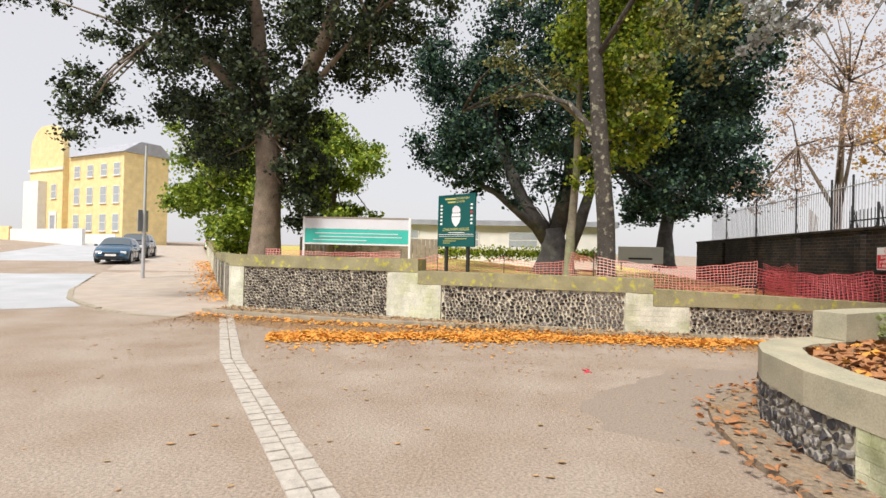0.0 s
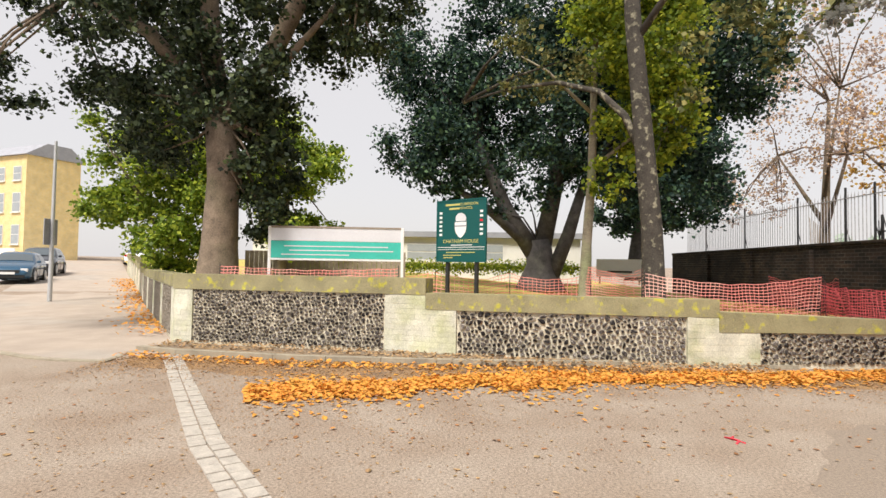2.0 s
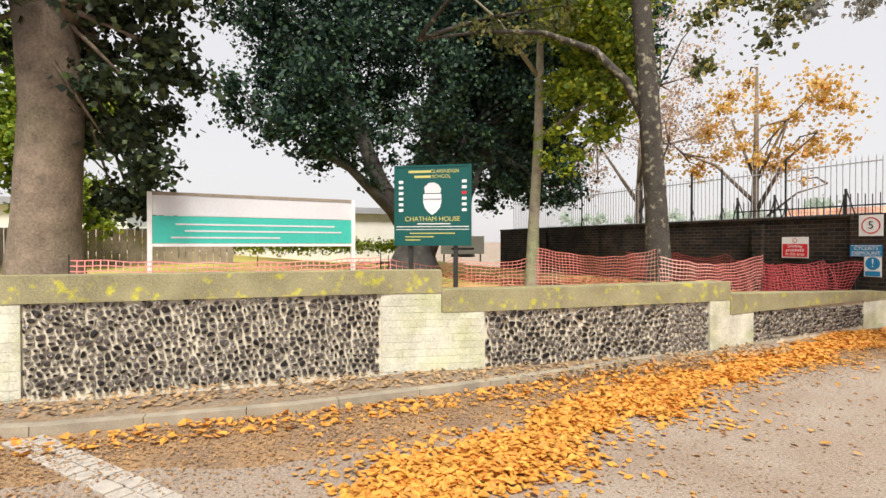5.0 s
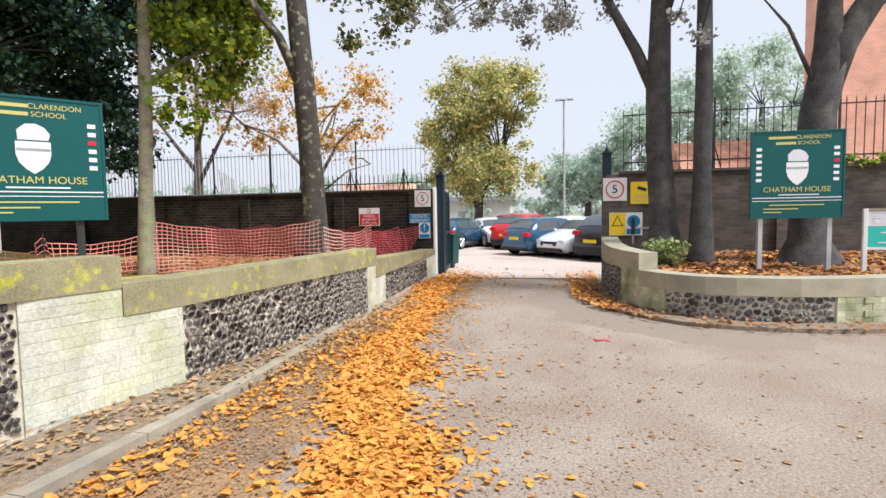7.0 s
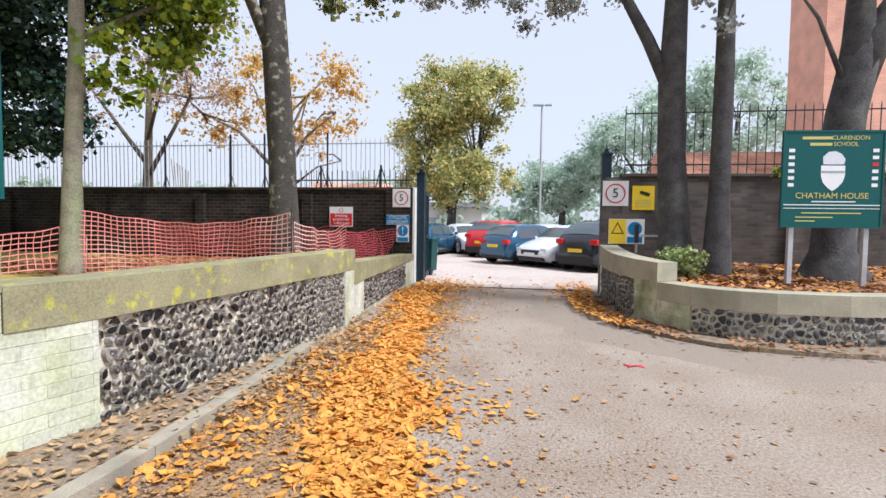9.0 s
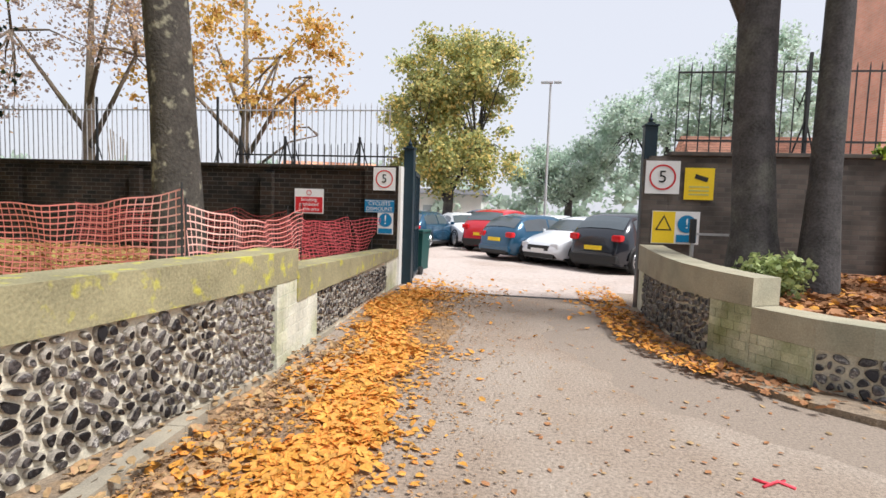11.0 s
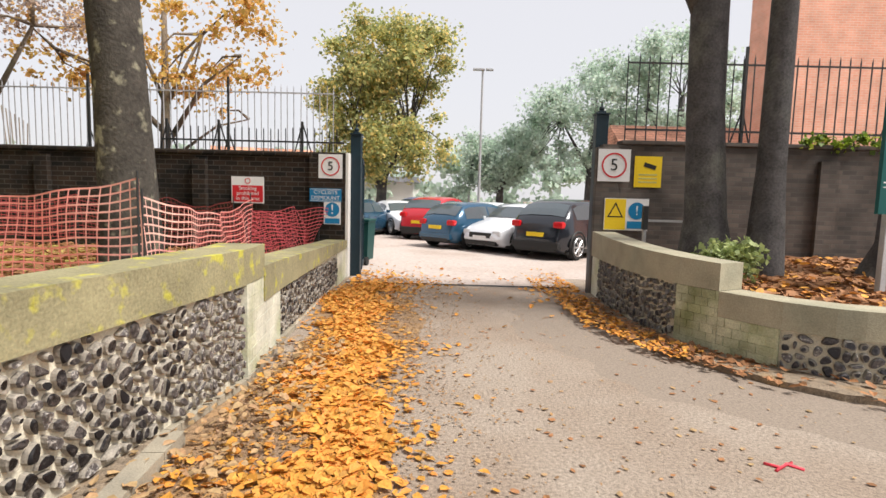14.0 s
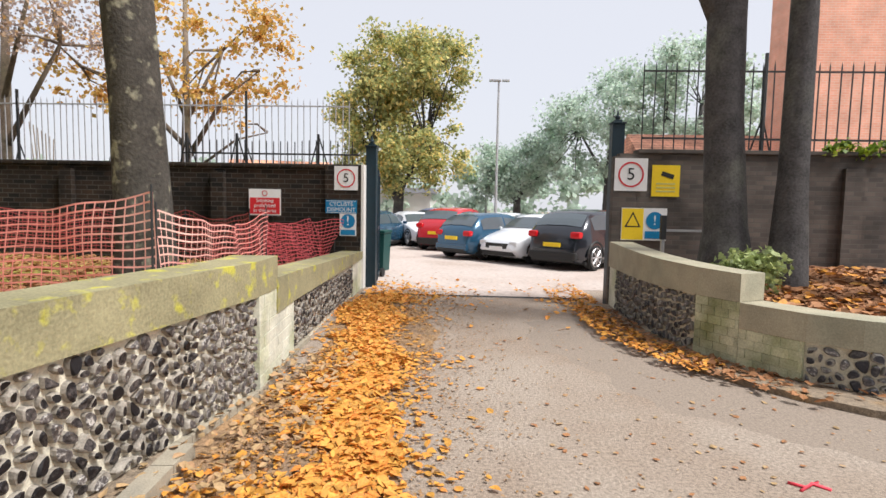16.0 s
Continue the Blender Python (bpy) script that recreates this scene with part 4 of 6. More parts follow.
tree("shrub_tree", (-11.5, -7.6, 1.0),
     [[(0, 0, 0, 0.2), (0, 0, 1.6, 0.17), (0, 0.2, 4.0, 0.1)], [(0, 0, 1.4, 0.1), (0.3, -0.9, 3.8, 0.05)]],
     [(0, 0.3, 4.6, 2.0, 2.2, 2.4, 34), (0, 0.6, 2.0, 1.5, 1.6, 1.2, 18)],
     26000, 0.16, LEAF_GREEN, BARK, "mid-green tree behind the banner", 107)
tree("plane_tree", (5.72, 6.3, 0.62),
     [[(0, 0, 0, 0.30), (-0.02, 0, 0.8, 0.25), (-0.12, 0.0, 2.2, 0.23), (-0.14, 0, 3.4, 0.225), (-0.1, 0, 5.5, 0.17), (0, 0, 8.5, 0.1)],
      [(-0.14, 0, 3.2, 0.14), (-0.55, 0.1, 4.2, 0.12), (-1.1, 0.2, 5.3, 0.09), (-2.4, 0.5, 6.6, 0.04)],
      [(-0.1, 0, 4.6, 0.1), (0.4, -0.6, 6.2, 0.06), (1.0, -1.6, 7.0, 0.02)]],
     [(-1.6, 0.2, 6.4, 1.2, 1.0, 0.8, 8), (-2.8, 0.8, 7.0, 1.2, 1.2, 0.6, 7), (-0.2, -0.6, 6.6, 1.6, 1.5, 0.9, 12), (-1.7, 0.1, 5.3, 1.1, 1.0, 0.6, 9), (-2.9, 0.5, 5.2, 1.1, 1.1, 0.5, 9), (-3.7, -0.7, 5.2, 1.0, 1.0, 0.4, 8), (-4.7, -0.6, 5.0, 0.9, 0.9, 0.4, 7), (0.2, -0.8, 5.2, 0.9, 0.8, 0.5, 5), (0.2, -0.9, 4.2, 0.5, 0.4, 0.4, 2)],
     8500, 0.095, LEAF_GREY, BARK_DARK, "dark forked tree trunk in the bed beside the gate", 108)
tree("plane_tree", (6.3, 5.9, 0.62),
     [[(0, 0, 0, 0.19), (0, 0, 1.4, 0.165), (0.02, 0.02, 3.4, 0.15), (0, 0, 5.5, 0.12), (0.1, 0, 8.5, 0.06)], [(0, 0, 5.0, 0.05), (0.8, -0.6, 6.2, 0.02)]],
     [(0.4, -0.3, 6.4, 1.0, 1.0, 0.8, 6)], 900, 0.14, LEAF_LIME, BARK_DARK, "slim dark tree trunk in the leafy bed", 109)
tree("plane_tree", (8.1, 5.9, 0.62),
     [[(0, 0, 0, 0.42), (-0.02, 0, 0.5, 0.31), (0.0, 0, 1.5, 0.29), (0.08, 0.02, 2.7, 0.29), (0.22, 0.04, 3.5, 0.28), (0.36, 0.05, 4.1, 0.2)],
      [(0.16, 0.04, 3.1, 0.27), (0.42, 0.05, 3.9, 0.26), (0.85, 0.05, 4.6, 0.22), (1.6, 0.05, 5.3, 0.18), (2.8, 0, 6.4, 0.1)],
      [(0.14, 0.05, 3.1, 0.24), (0.22, 0.05, 3.9, 0.23), (0.22, 0.05, 5.0, 0.17), (0.3, 0, 8.0, 0.08)],
      [(0.1, 0, 3.0, 0.05), (-0.5, -0.2, 4.2, 0.03), (-1.0, -0.4, 4.7, 0.012)]],
     [(0.2, -0.7, 5.0, 0.8, 0.5, 0.5, 4), (0.6, -0.3, 7.2, 1.6, 1.4, 1.0, 8)], 1600, 0.17, LEAF_LIME, BARK_DARK, "thick dark leaning trunk behind the green sign", 110)
tree("autumn_tree", (-5.3, 13.1, 0.1),
     [[(0, 0, 0, 0.17), (0, 0, 2.2, 0.14), (0.05, 0, 4.0, 0.1), (0, 0.1, 7.5, 0.04)],
      [(0, 0, 2.6, 0.08), (1.2, -0.3, 4.2, 0.05), (2.2, -0.4, 4.9, 0.02)], [(0, 0, 3.0, 0.08), (-1.3, -0.2, 4.4, 0.05), (-2.6, -0.3, 5.0, 0.02)],
      [(0, 0, 3.6, 0.07), (0.9, 0.3, 5.6, 0.03)], [(0, 0, 3.8, 0.06), (-1.0, 0.2, 6.0, 0.03)], [(0, 0, 2.2, 0.05), (1.4, 0, 3.2, 0.03), (2.2, 0.1, 3.4, 0.015)]],
     [(0, 0, 5.6, 3.4, 2.0, 1.9, 26), (1.4, -0.3, 4.2, 1.6, 1.0, 0.8, 9), (-2.6, -0.3, 5.0, 1.8, 1.0, 1.0, 9)],
     4200, 0.13, LEAF_GOLD, BARK, "thinning autumn tree with bare twigs and golden leaves", 111)
tree("autumn_tree", (-9.5, 12.2, 0.1),
     [[(0, 0, 0, 0.2), (0, 0, 2.6, 0.16), (0, 0.2, 7.5, 0.05)], [(0, 0, 2.8, 0.09), (2.0, -0.6, 5.2, 0.04)], [(0, 0, 3.2, 0.09), (-2.0, -0.4, 6.0, 0.03)], [(0, 0, 4, 0.07), (1.4, -0.4, 7.5, 0.03)]],
     [(0, 0, 6.4, 4.6, 2.6, 2.6, 50), (1.0, -1.0, 9.4, 4.6, 2.4, 1.8, 36), (-3, -1, 4.4, 2.6, 1.6, 1.2, 20)], 9000, 0.10, LEAF_MAUVE, BARK, "thinning reddish autumn tree behind the brick wall", 112)
tree("chestnut_tree", (-1.1, 24.6, 0),
     [[(0, 0, 0, 0.3), (0, 0, 1.4, 0.26), (0.1, 0, 3.0, 0.2)], [(0, 0, 1.8, 0.14), (-1.2, 0, 4.2, 0.07)], [(0, 0, 2.2, 0.14), (1.3, 0, 4.6, 0.07)]],
     [(0.1, 0, 4.4, 3.6, 2.6, 2.1, 60), (0.5, 0, 7.9, 3.2, 2.4, 2.3, 56), (-1.7, 0, 6.4, 2.2, 1.8, 2.1, 26)],
     42000, 0.17, LEAF_CHEST, BARK_DARK, "rounded chestnut tree turning gold behind the car park", 113)
# Far trees; their paleness is haze painted into the leaf material.
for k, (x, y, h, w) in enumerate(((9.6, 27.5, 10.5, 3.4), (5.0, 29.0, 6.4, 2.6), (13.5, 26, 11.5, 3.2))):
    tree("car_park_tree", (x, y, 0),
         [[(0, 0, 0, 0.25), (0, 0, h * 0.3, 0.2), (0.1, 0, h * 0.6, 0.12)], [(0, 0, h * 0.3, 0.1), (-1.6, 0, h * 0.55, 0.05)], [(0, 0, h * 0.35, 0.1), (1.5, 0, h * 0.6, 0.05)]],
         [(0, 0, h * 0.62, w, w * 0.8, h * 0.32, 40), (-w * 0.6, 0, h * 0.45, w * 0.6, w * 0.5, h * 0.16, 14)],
         16000, 0.17, LEAF_HAZE, BARK_DARK, "airy green tree beyond the parked cars, paled by haze put into its leaf colour", 120 + k)


# ---- parked cars ----
def loft(bm, rings, smooth=True):
    vs = [[bm.verts.new(p) for p in r] for r in rings]
    n = len(vs[0])
    for A, B in zip(vs, vs[1:]):
        for k in range(n):
            f = bm.faces.new((A[k], A[(k + 1) % n], B[(k + 1) % n], B[k]))
            f.smooth = smooth
    bm.faces.new(vs[0][::-1])
    bm.faces.new(vs[-1])
    return bm


def car_kind(paint, kind, label):
    """A car: +x is its front, the origin on the ground under its middle. kind: hatch, suv or saloon."""
    L, W, H, belt, nose = {"hatch": (3.95, 0.86, 1.46, 0.92, 0.78), "suv": (4.4, 0.91, 1.62, 1.04, 0.92), "saloon": (4.5, 0.89, 1.43, 0.90, 0.76)}[kind]
    h = L / 2
    c = thing("parked_car", (0, 0, 0), label, "car", "cars in the car park")
    rear_belt = belt + 0.06
    k = H / 1.46
    roofline = [(0, 0.50), (0.012, 0.74), (0.03, 0.93), (0.055, 1.03), (0.10, 1.20), (0.16, 1.37), (0.25, 1.445), (0.42, 1.46), (0.54, 1.43), (0.61, 1.34), (0.68, 1.15), (0.745, 0.965), (0.82, 0.90), (0.92, 0.79), (0.97, 0.68), (1.0, 0.50)]
    if kind == "saloon":
        roofline[3:7] = [(0.055, 0.97), (0.17, 1.02), (0.26, 1.25), (0.33, 1.40)]
    us, zs = [p[0] for p in roofline], [p[1] * k for p in roofline]

    def side(u):
        """Half widths and heights of the body's skin at a share of its length, from the sill to the roof."""
        x, zt = -h + L * u, float(np.interp(u, us, zs))
        end = min(u, 1 - u)
        w = W * (1 - 0.26 * max(0, 1 - end / 0.13) ** 2.2)
        zb = 0.2 + 0.2 * max(0, 1 - end / 0.06)
        lo = min(belt * 1.0, zt - 0.07)
        rise_in = max(0.0, min(1.0, (zt - belt) / (H - belt)))
        wr = w * (0.955 - 0.235 * rise_in)
        mid = zb + (lo - zb) * 0.55
        return x, [(w * 0.88, zb), (w * 0.985, zb + (lo - zb) * 0.18), (w, mid), (w * 0.965, lo), (wr, zt - 0.055), (wr * 0.84, zt - 0.008), (wr * 0.4, zt + 0.012)]

    rings = []
    for u in [0, 0.012, 0.03, 0.055, 0.08, 0.11, 0.14, 0.17, 0.21, 0.26, 0.33, 0.42, 0.5, 0.55, 0.6, 0.64, 0.68, 0.715, 0.745, 0.78, 0.82, 0.88, 0.93, 0.97, 0.99, 1.0]:
        x, pts = side(u)
        rings.append([(x, -y, z) for y, z in pts] + [(x, y, z) for y, z in reversed(pts)])
    part("body", loft(bmesh.new(), rings), paint, c)

    def glass(name, spans, low, high, s, label):
        """A pane lying on the skin between two shares of the height from belt to roof."""
        bm = bmesh.new()
        last = None
        for u in spans:
            x, pts = side(u)
            (y0, z0), (y1, z1) = pts[3], pts[4]
            row = [bm.verts.new((x, s * (y0 + (y1 - y0) * v + 0.007), z0 + (z1 - z0) * v + 0.003)) for v in (low, high)]
            if last:
                bm.faces.new((last[0], last[1], row[1], row[0]))
            last = row
        part(name, bm, GLASS, c, label)

    def screen(name, spans, out, label):
        bm = bmesh.new()
        last = None
        for u in spans:
            x, pts = side(u)
            row = [bm.verts.new((x + out, y, z + 0.012)) for y, z in ((-pts[4][0] * 0.93, pts[4][1] + 0.028), (-pts[6][0], pts[6][1]), (pts[6][0], pts[6][1]), (pts[4][0] * 0.93, pts[4][1] + 0.028))]
            if last:
                for q in range(3):
                    bm.faces.new((last[q], last[q + 1], row[q + 1], row[q]))
            last = row
        part(name, bm, GLASS, c, label)

    r0, r1 = (0.17, 0.30) if kind == "saloon" else (0.062, 0.15)
    screen("rear_window", [r0 + (r1 - r0) * q / 4 for q in range(5)], -0.012, "dark tinted rear window")
    screen("windscreen", [0.61 + 0.115 * q / 4 for q in range(5)], 0.012, "dark sloping windscreen")
    rear0 = 0.27 if kind == "saloon" else 0.15
    for s in (-1, 1):
        glass("side_window", [rear0, 0.21 if rear0 < 0.2 else 0.29, 0.32, 0.415], 0.08, 0.86, s, "dark side window")
        glass("side_window", [0.435, 0.5, 0.55, 0.6, 0.635], 0.08, 0.84, s, "dark side window")
        bm = bmesh.new()
        box(bm, h * 0.38, min(s * W, s * (W + 0.16)), belt, h * 0.38 + 0.1, max(s * W, s * (W + 0.16)), belt + 0.12, 0.03)
        part("wing_mirror", bm, paint, c)
        for x in (0.03, -h * 0.45):
            part("door_line", boxes((x, s * W * 1.002 - 0.004, 0.34, x + 0.015, s * W * 1.002 + 0.004, belt - 0.06)), BLACK, c)
        part("door_handle", boxes((-0.3, s * (W + 0.01) - 0.012, belt - 0.16, -0.12, s * (W + 0.01) + 0.012, belt - 0.13)), paint, c)
        part("tail_light", boxes((-h + 0.03, s * W * 0.72 - 0.14, rear_belt - 0.24, -h + 0.27, s * W * 0.72 + 0.14, rear_belt - 0.07), bevel=0.05), LAMP_RED, c, "red tail light")
        part("headlight", boxes((h - 0.34, s * W * 0.68 - 0.15, nose - 0.27, h - 0.06, s * W * 0.68 + 0.14, nose - 0.11), bevel=0.04), LAMP_CLEAR, c, "clear headlight")
        for x in (-h + 0.72, h - 0.78):
            r = 0.33 if kind != "suv" else 0.36
            bm = bmesh.new()
            rod(bm, (x, s * (W - 0.20), r), (x, s * (W + 0.012), r), r, None, 26)
            bmesh.ops.bevel(bm, geom=[e for e in bm.edges if e.calc_face_angle(0) > 1], offset=0.03, segments=2, affect="EDGES")
            wheel = part("wheel", bm, TYRE, c, "black tyre")
            bm = bmesh.new()
            for q in range(8):
                a = 2 * math.pi * q / 8
                rod(bm, (x, s * (W + 0.02), r), (x + math.cos(a) * r * 0.66, s * (W + 0.016), r + math.sin(a) * r * 0.66), 0.028, 0.022, 5)
            rod(bm, (x, s * (W + 0.0), r), (x, s * (W + 0.03), r), 0.07, None, 12)
            for q in range(20):
                a, b = 2 * math.pi * q / 20, 2 * math.pi * (q + 1) / 20
                rod(bm, (x + math.cos(a) * r * 0.68, s * (W + 0.014), r + math.sin(a) * r * 0.68), (x + math.cos(b) * r * 0.68, s * (W + 0.014), r + math.sin(b) * r * 0.68), 0.016, None, 4)
            part("rim", bm, ALLOY, wheel, "silver alloy rim")
            bm = bmesh.new()
            for q in range(12):
                a, b = math.pi * q / 12, math.pi * (q + 1) / 12
                rod(bm, (x + math.cos(a) * (r + 0.05), s * (W - 0.01), r + math.sin(a) * (r + 0.05)), (x + math.cos(b) * (r + 0.05), s * (W - 0.01), r + math.sin(b) * (r + 0.05)), 0.03, None, 5)
            part("wheel_arch", bm, BLACK, c)
    part("number_plate", boxes((-h - 0.012, -0.26, 0.62, -h + 0.03, 0.26, 0.73)), SIGN_YELLOW, c, "yellow rear number plate")
    part("number_plate", boxes((h - 0.05, -0.26, 0.40, h + 0.012, 0.26, 0.51)), WHITE, c, "white front number plate")
    part("grille", boxes((h - 0.12, -0.42, 0.44, h + 0.004, 0.42, 0.60), (h - 0.2, -0.6, 0.24, h - 0.02, 0.6, 0.36), bevel=0.02), BLACK, c)
    part("rear_bumper", boxes((-h - 0.03, -W * 0.8, 0.3, -h + 0.2, W * 0.8, 0.5), bevel=0.05), paint if kind != "suv" else BLACK, c)
    part("lower_bumper", boxes((-h - 0.035, -W * 0.7, 0.24, -h + 0.1, W * 0.7, 0.36), bevel=0.03), BLACK, c)
    part("sill", boxes((-h + 0.3, -W * 0.93, 0.17, h - 0.3, W * 0.93, 0.26), bevel=0.02), BLACK, c)
    return c


def paint(name, c, metal=0.3):
    m = mat(name, c, 0.22, metal, vary=0.05, scale=1, fine=200, bump=0, spec=0.6)
    m.node_tree.nodes["Principled BSDF"].inputs["Coat Weight"].default_value = 0.6
    return m


P_NAVY, P_WHITE, P_RED = paint("navy_car_paint", (0.02, 0.085, 0.16)), paint("white_car_paint", (0.74, 0.76, 0.80), 0.0), paint("red_car_paint", (0.55, 0.02, 0.035), 0.1)
P_BLACK, P_BLUE, P_SILVER = paint("dark_grey_car_paint", (0.022, 0.026, 0.036)), paint("blue_car_paint", (0.03, 0.08, 0.28)), paint("silver_car_paint", (0.42, 0.45, 0.50))
CARS = [(P_NAVY, "hatch", "dark teal-blue hatchback parked nose in", 3.15, 17.0, 46), (P_WHITE, "hatch", "white hatchback parked facing the gate", 4.55, 15.95, 224), (P_BLACK, "suv", "dark grey estate car parked beside the white one", 6.0, 14.85, 48),
        (P_RED, "suv", "red people carrier parked nose in", 1.95, 20.6, 66), (P_WHITE, "saloon", "white saloon parked facing the gate", -0.1, 22.6, -62), (P_NAVY, "hatch", "dark blue hatchback seen from behind", -1.45, 20.6, 74),
        (P_BLUE, "suv", "blue car parked in the back row", 1.3, 25.2, 60), (P_RED, "hatch", "small red car behind the gate post", -3.1, 19.4, 80), (P_SILVER, "saloon", "silver car in the back row", 5.2, 21.5, 50),
        (P_NAVY, "hatch", "dark car in the back row", 7.6, 21.3, 52), (P_WHITE, "hatch", "pale car in the back row", 3.6, 22.2, 230)]
for p, kind, label, x, y, a in CARS:
    c = car_kind(p, kind, label)
    c.matrix_basis = pose(x, y, 0, 0, 0, a)
for p, kind, label, x, y, a in ((P_NAVY, "hatch", "dark blue hatchback parked by the kerb facing down the street", -15.4, -21.8, 30), (P_BLACK, "suv", "dark car parked behind the blue hatchback", -20.6, -24.9, 30),
                                (P_WHITE, "hatch", "white car far up the street", -37, -29.5, 205), (P_SILVER, "saloon", "pale car across the street", -19, -44, 60)):
    c = car_kind(p, kind, label)
    c["group"] = "cars in the street"
    c.matrix_basis = pose(x, y, rise(x, y), 0, 0, a)


# ---- signs ----
def shield(parent, x, z, s, y):
    """A plain pale shield under a bird-like crest."""
    bm = bmesh.new()
    pts = [(-0.5, 0.35), (0.5, 0.35), (0.5, -0.1), (0.42, -0.38), (0.22, -0.62), (0, -0.78), (-0.22, -0.62), (-0.42, -0.38), (-0.5, -0.1)]
    bm.faces.new([bm.verts.new((x + a * s, y, z + b * s)) for a, b in pts])
    part("shield", bm, WHITE, parent, "plain pale shield emblem")
    bm = bmesh.new()
    pts = [(-0.42, 0.4), (0.44, 0.4), (0.5, 0.62), (0.34, 0.86), (0.1, 0.98), (-0.2, 0.96), (-0.44, 0.74)]
    bm.faces.new([bm.verts.new((x + a * s, y, z + b * s)) for a, b in pts])
    part("crest", bm, OFFWHITE, parent)
    part("band", boxes((x - 0.48 * s, y - 0.002, z + 0.02 * s, x + 0.48 * s, y - 0.001, z + 0.12 * s)), SLATE, parent)


def green_sign(at, rz, w, zb, zt, legs, leg_mat, label):
    t = thing("school_sign", at, label, "sign", "green signs", rz=rz)
    h = zt - zb
    z = zb + h / 2
    part("board", plate(w, h, 0.03, 0.004, z=z), GREEN, t)
    part("frame", boxes((-w / 2 - 0.015, -0.04, zt - 0.012, w / 2 + 0.015, 0.008, zt + 0.015), (-w / 2 - 0.015, -0.04, zb - 0.015, w / 2 + 0.015, 0.008, zb + 0.012), (-w / 2 - 0.015, -0.04, zb + 0.0125, -w / 2 + 0.012, 0.008, zt - 0.0125), (w / 2 - 0.012, -0.04, zb + 0.0125, w / 2 + 0.015, 0.008, zt - 0.0125)), GREEN, t)
    y = -0.034
    part("rule", boxes((-w / 2 + 0.02, y, zb + h * 0.225, w / 2 - 0.02, y + 0.003, zb + h * 0.235), (-w / 2 + 0.02, y, zb + h * 0.19, w / 2 - 0.02, y + 0.003, zb + h * 0.197)), WHITE, t)
    for cz, a in ((0.93, -0.32), (0.865, -0.24)):
        part("text_bar", boxes((a * w, y, zb + h * (cz - 0.015), -0.02 * w, y + 0.003, zb + h * (cz + 0.015))), GOLD, t)
    text("CLARENDON", 0.062 * w, GOLD, pose(0.165 * w, y, zb + h * 0.93, 90), t)
    text("SCHOOL", 0.062 * w, GOLD, pose(0.12 * w, y, zb + h * 0.865, 90), t)
    for cz, a, b in ((0.265, -0.2, 0.24), (0.145, -0.3, 0.3), (0.10, -0.36, 0.02), (0.06, -0.36, -0.16)):
        part("text_bar", boxes((a * w, y, zb + h * cz - 0.008, b * w, y + 0.003, zb + h * cz + 0.008)), GOLD if cz < 0.2 else WHITE, t)
    shield(t, 0, zb + h * 0.56, 0.24 * w, y)
    text("CHATHAM HOUSE", 0.088 * w, GOLD, pose(0, y, zb + h * 0.325, 90), t)
    for s in (-1, 1):
        for k in range(6):
            cz = zb + h * (0.80 - 0.072 * k)
            part("badge", boxes((s * 0.42 * w - 0.03 * w, y, cz - 0.018 * h, s * 0.42 * w + 0.03 * w, y + 0.003, cz + 0.018 * h)), WHITE if k != 2 or s < 0 else SIGN_RED, t)
    for x in (-0.38 * w, 0.38 * w) if legs == 2 else (-0.3 * w, 0.3 * w):
        part("post", boxes((x - 0.035, 0.0, -0.2, x + 0.035, 0.07, zt - 0.05 if legs == 3 else zb + 0.1), bevel=0.006), leg_mat, t)
    return t


green_sign((-1.585, -0.415, 0.75), math.degrees(math.atan2(0.99, 0.73)), 1.24, 0.94, 2.21, 3, IRON, "dark green school notice board with a pale shield on black posts")
green_sign((7.47, 4.85, 0.62), 4, 1.36, 0.9, 2.28, 2, POST_GREY, "dark green school notice board with a pale shield on grey posts")


def banner(at, rz, w, zb, zt, label, words):
    t = thing("banner", at, label, "banner", rz=rz)
    z = (zb + zt) / 2
    part("vinyl", plate(w, (zt - zb) * 0.42, 0.006, z=zt - (zt - zb) * 0.21), OFFWHITE, t, "pale upper half")
    part("vinyl", plate(w, (zt - zb) * 0.57, 0.006, z=zb + (zt - zb) * 0.285), TEAL, t, "turquoise lower half")
    for x in (-w / 2 - 0.03, w / 2 + 0.03):
        part("post", boxes((x - 0.03, -0.02, -0.2, x + 0.03, 0.04, zt + 0.04), bevel=0.006), WHITE, t)
    part("top_rail", boxes((-w / 2, -0.015, zt + 0.005, w / 2, 0.03, zt + 0.045)), TIMBER, t)
    part("bottom_rail", boxes((-w / 2, -0.015, zb - 0.045, w / 2, 0.03, zb - 0.005)), WHITE, t)
    for cz, a, b in ((0.40, -0.40, 0.40), (0.26, -0.36, 0.44), (0.12, -0.42, 0.1)):
        part("text_bar", boxes((a * w, -0.010, zb + (zt - zb) * (cz - 0.018), b * w, -0.0065, zb + (zt - zb) * (cz + 0.018))), OFFWHITE, t)
    if words:
        text(words, 0.17, SLATE, pose(-w * 0.08, -0.009, zb + (zt - zb) * 0.78, 90), t)
        shield(t, -w * 0.43, zb + (zt - zb) * 0.78, 0.09, -0.009)
    return t


banner((-1.72, -3.05, 0.78), 95, 2.72, 0.93, 1.56, "long white and turquoise banner on white posts on the lawn", "")
banner((9.3, 4.7, 0.62), -4, 1.7, 0.42, 0.98, "white and turquoise event banner in a white frame", "Open Even")


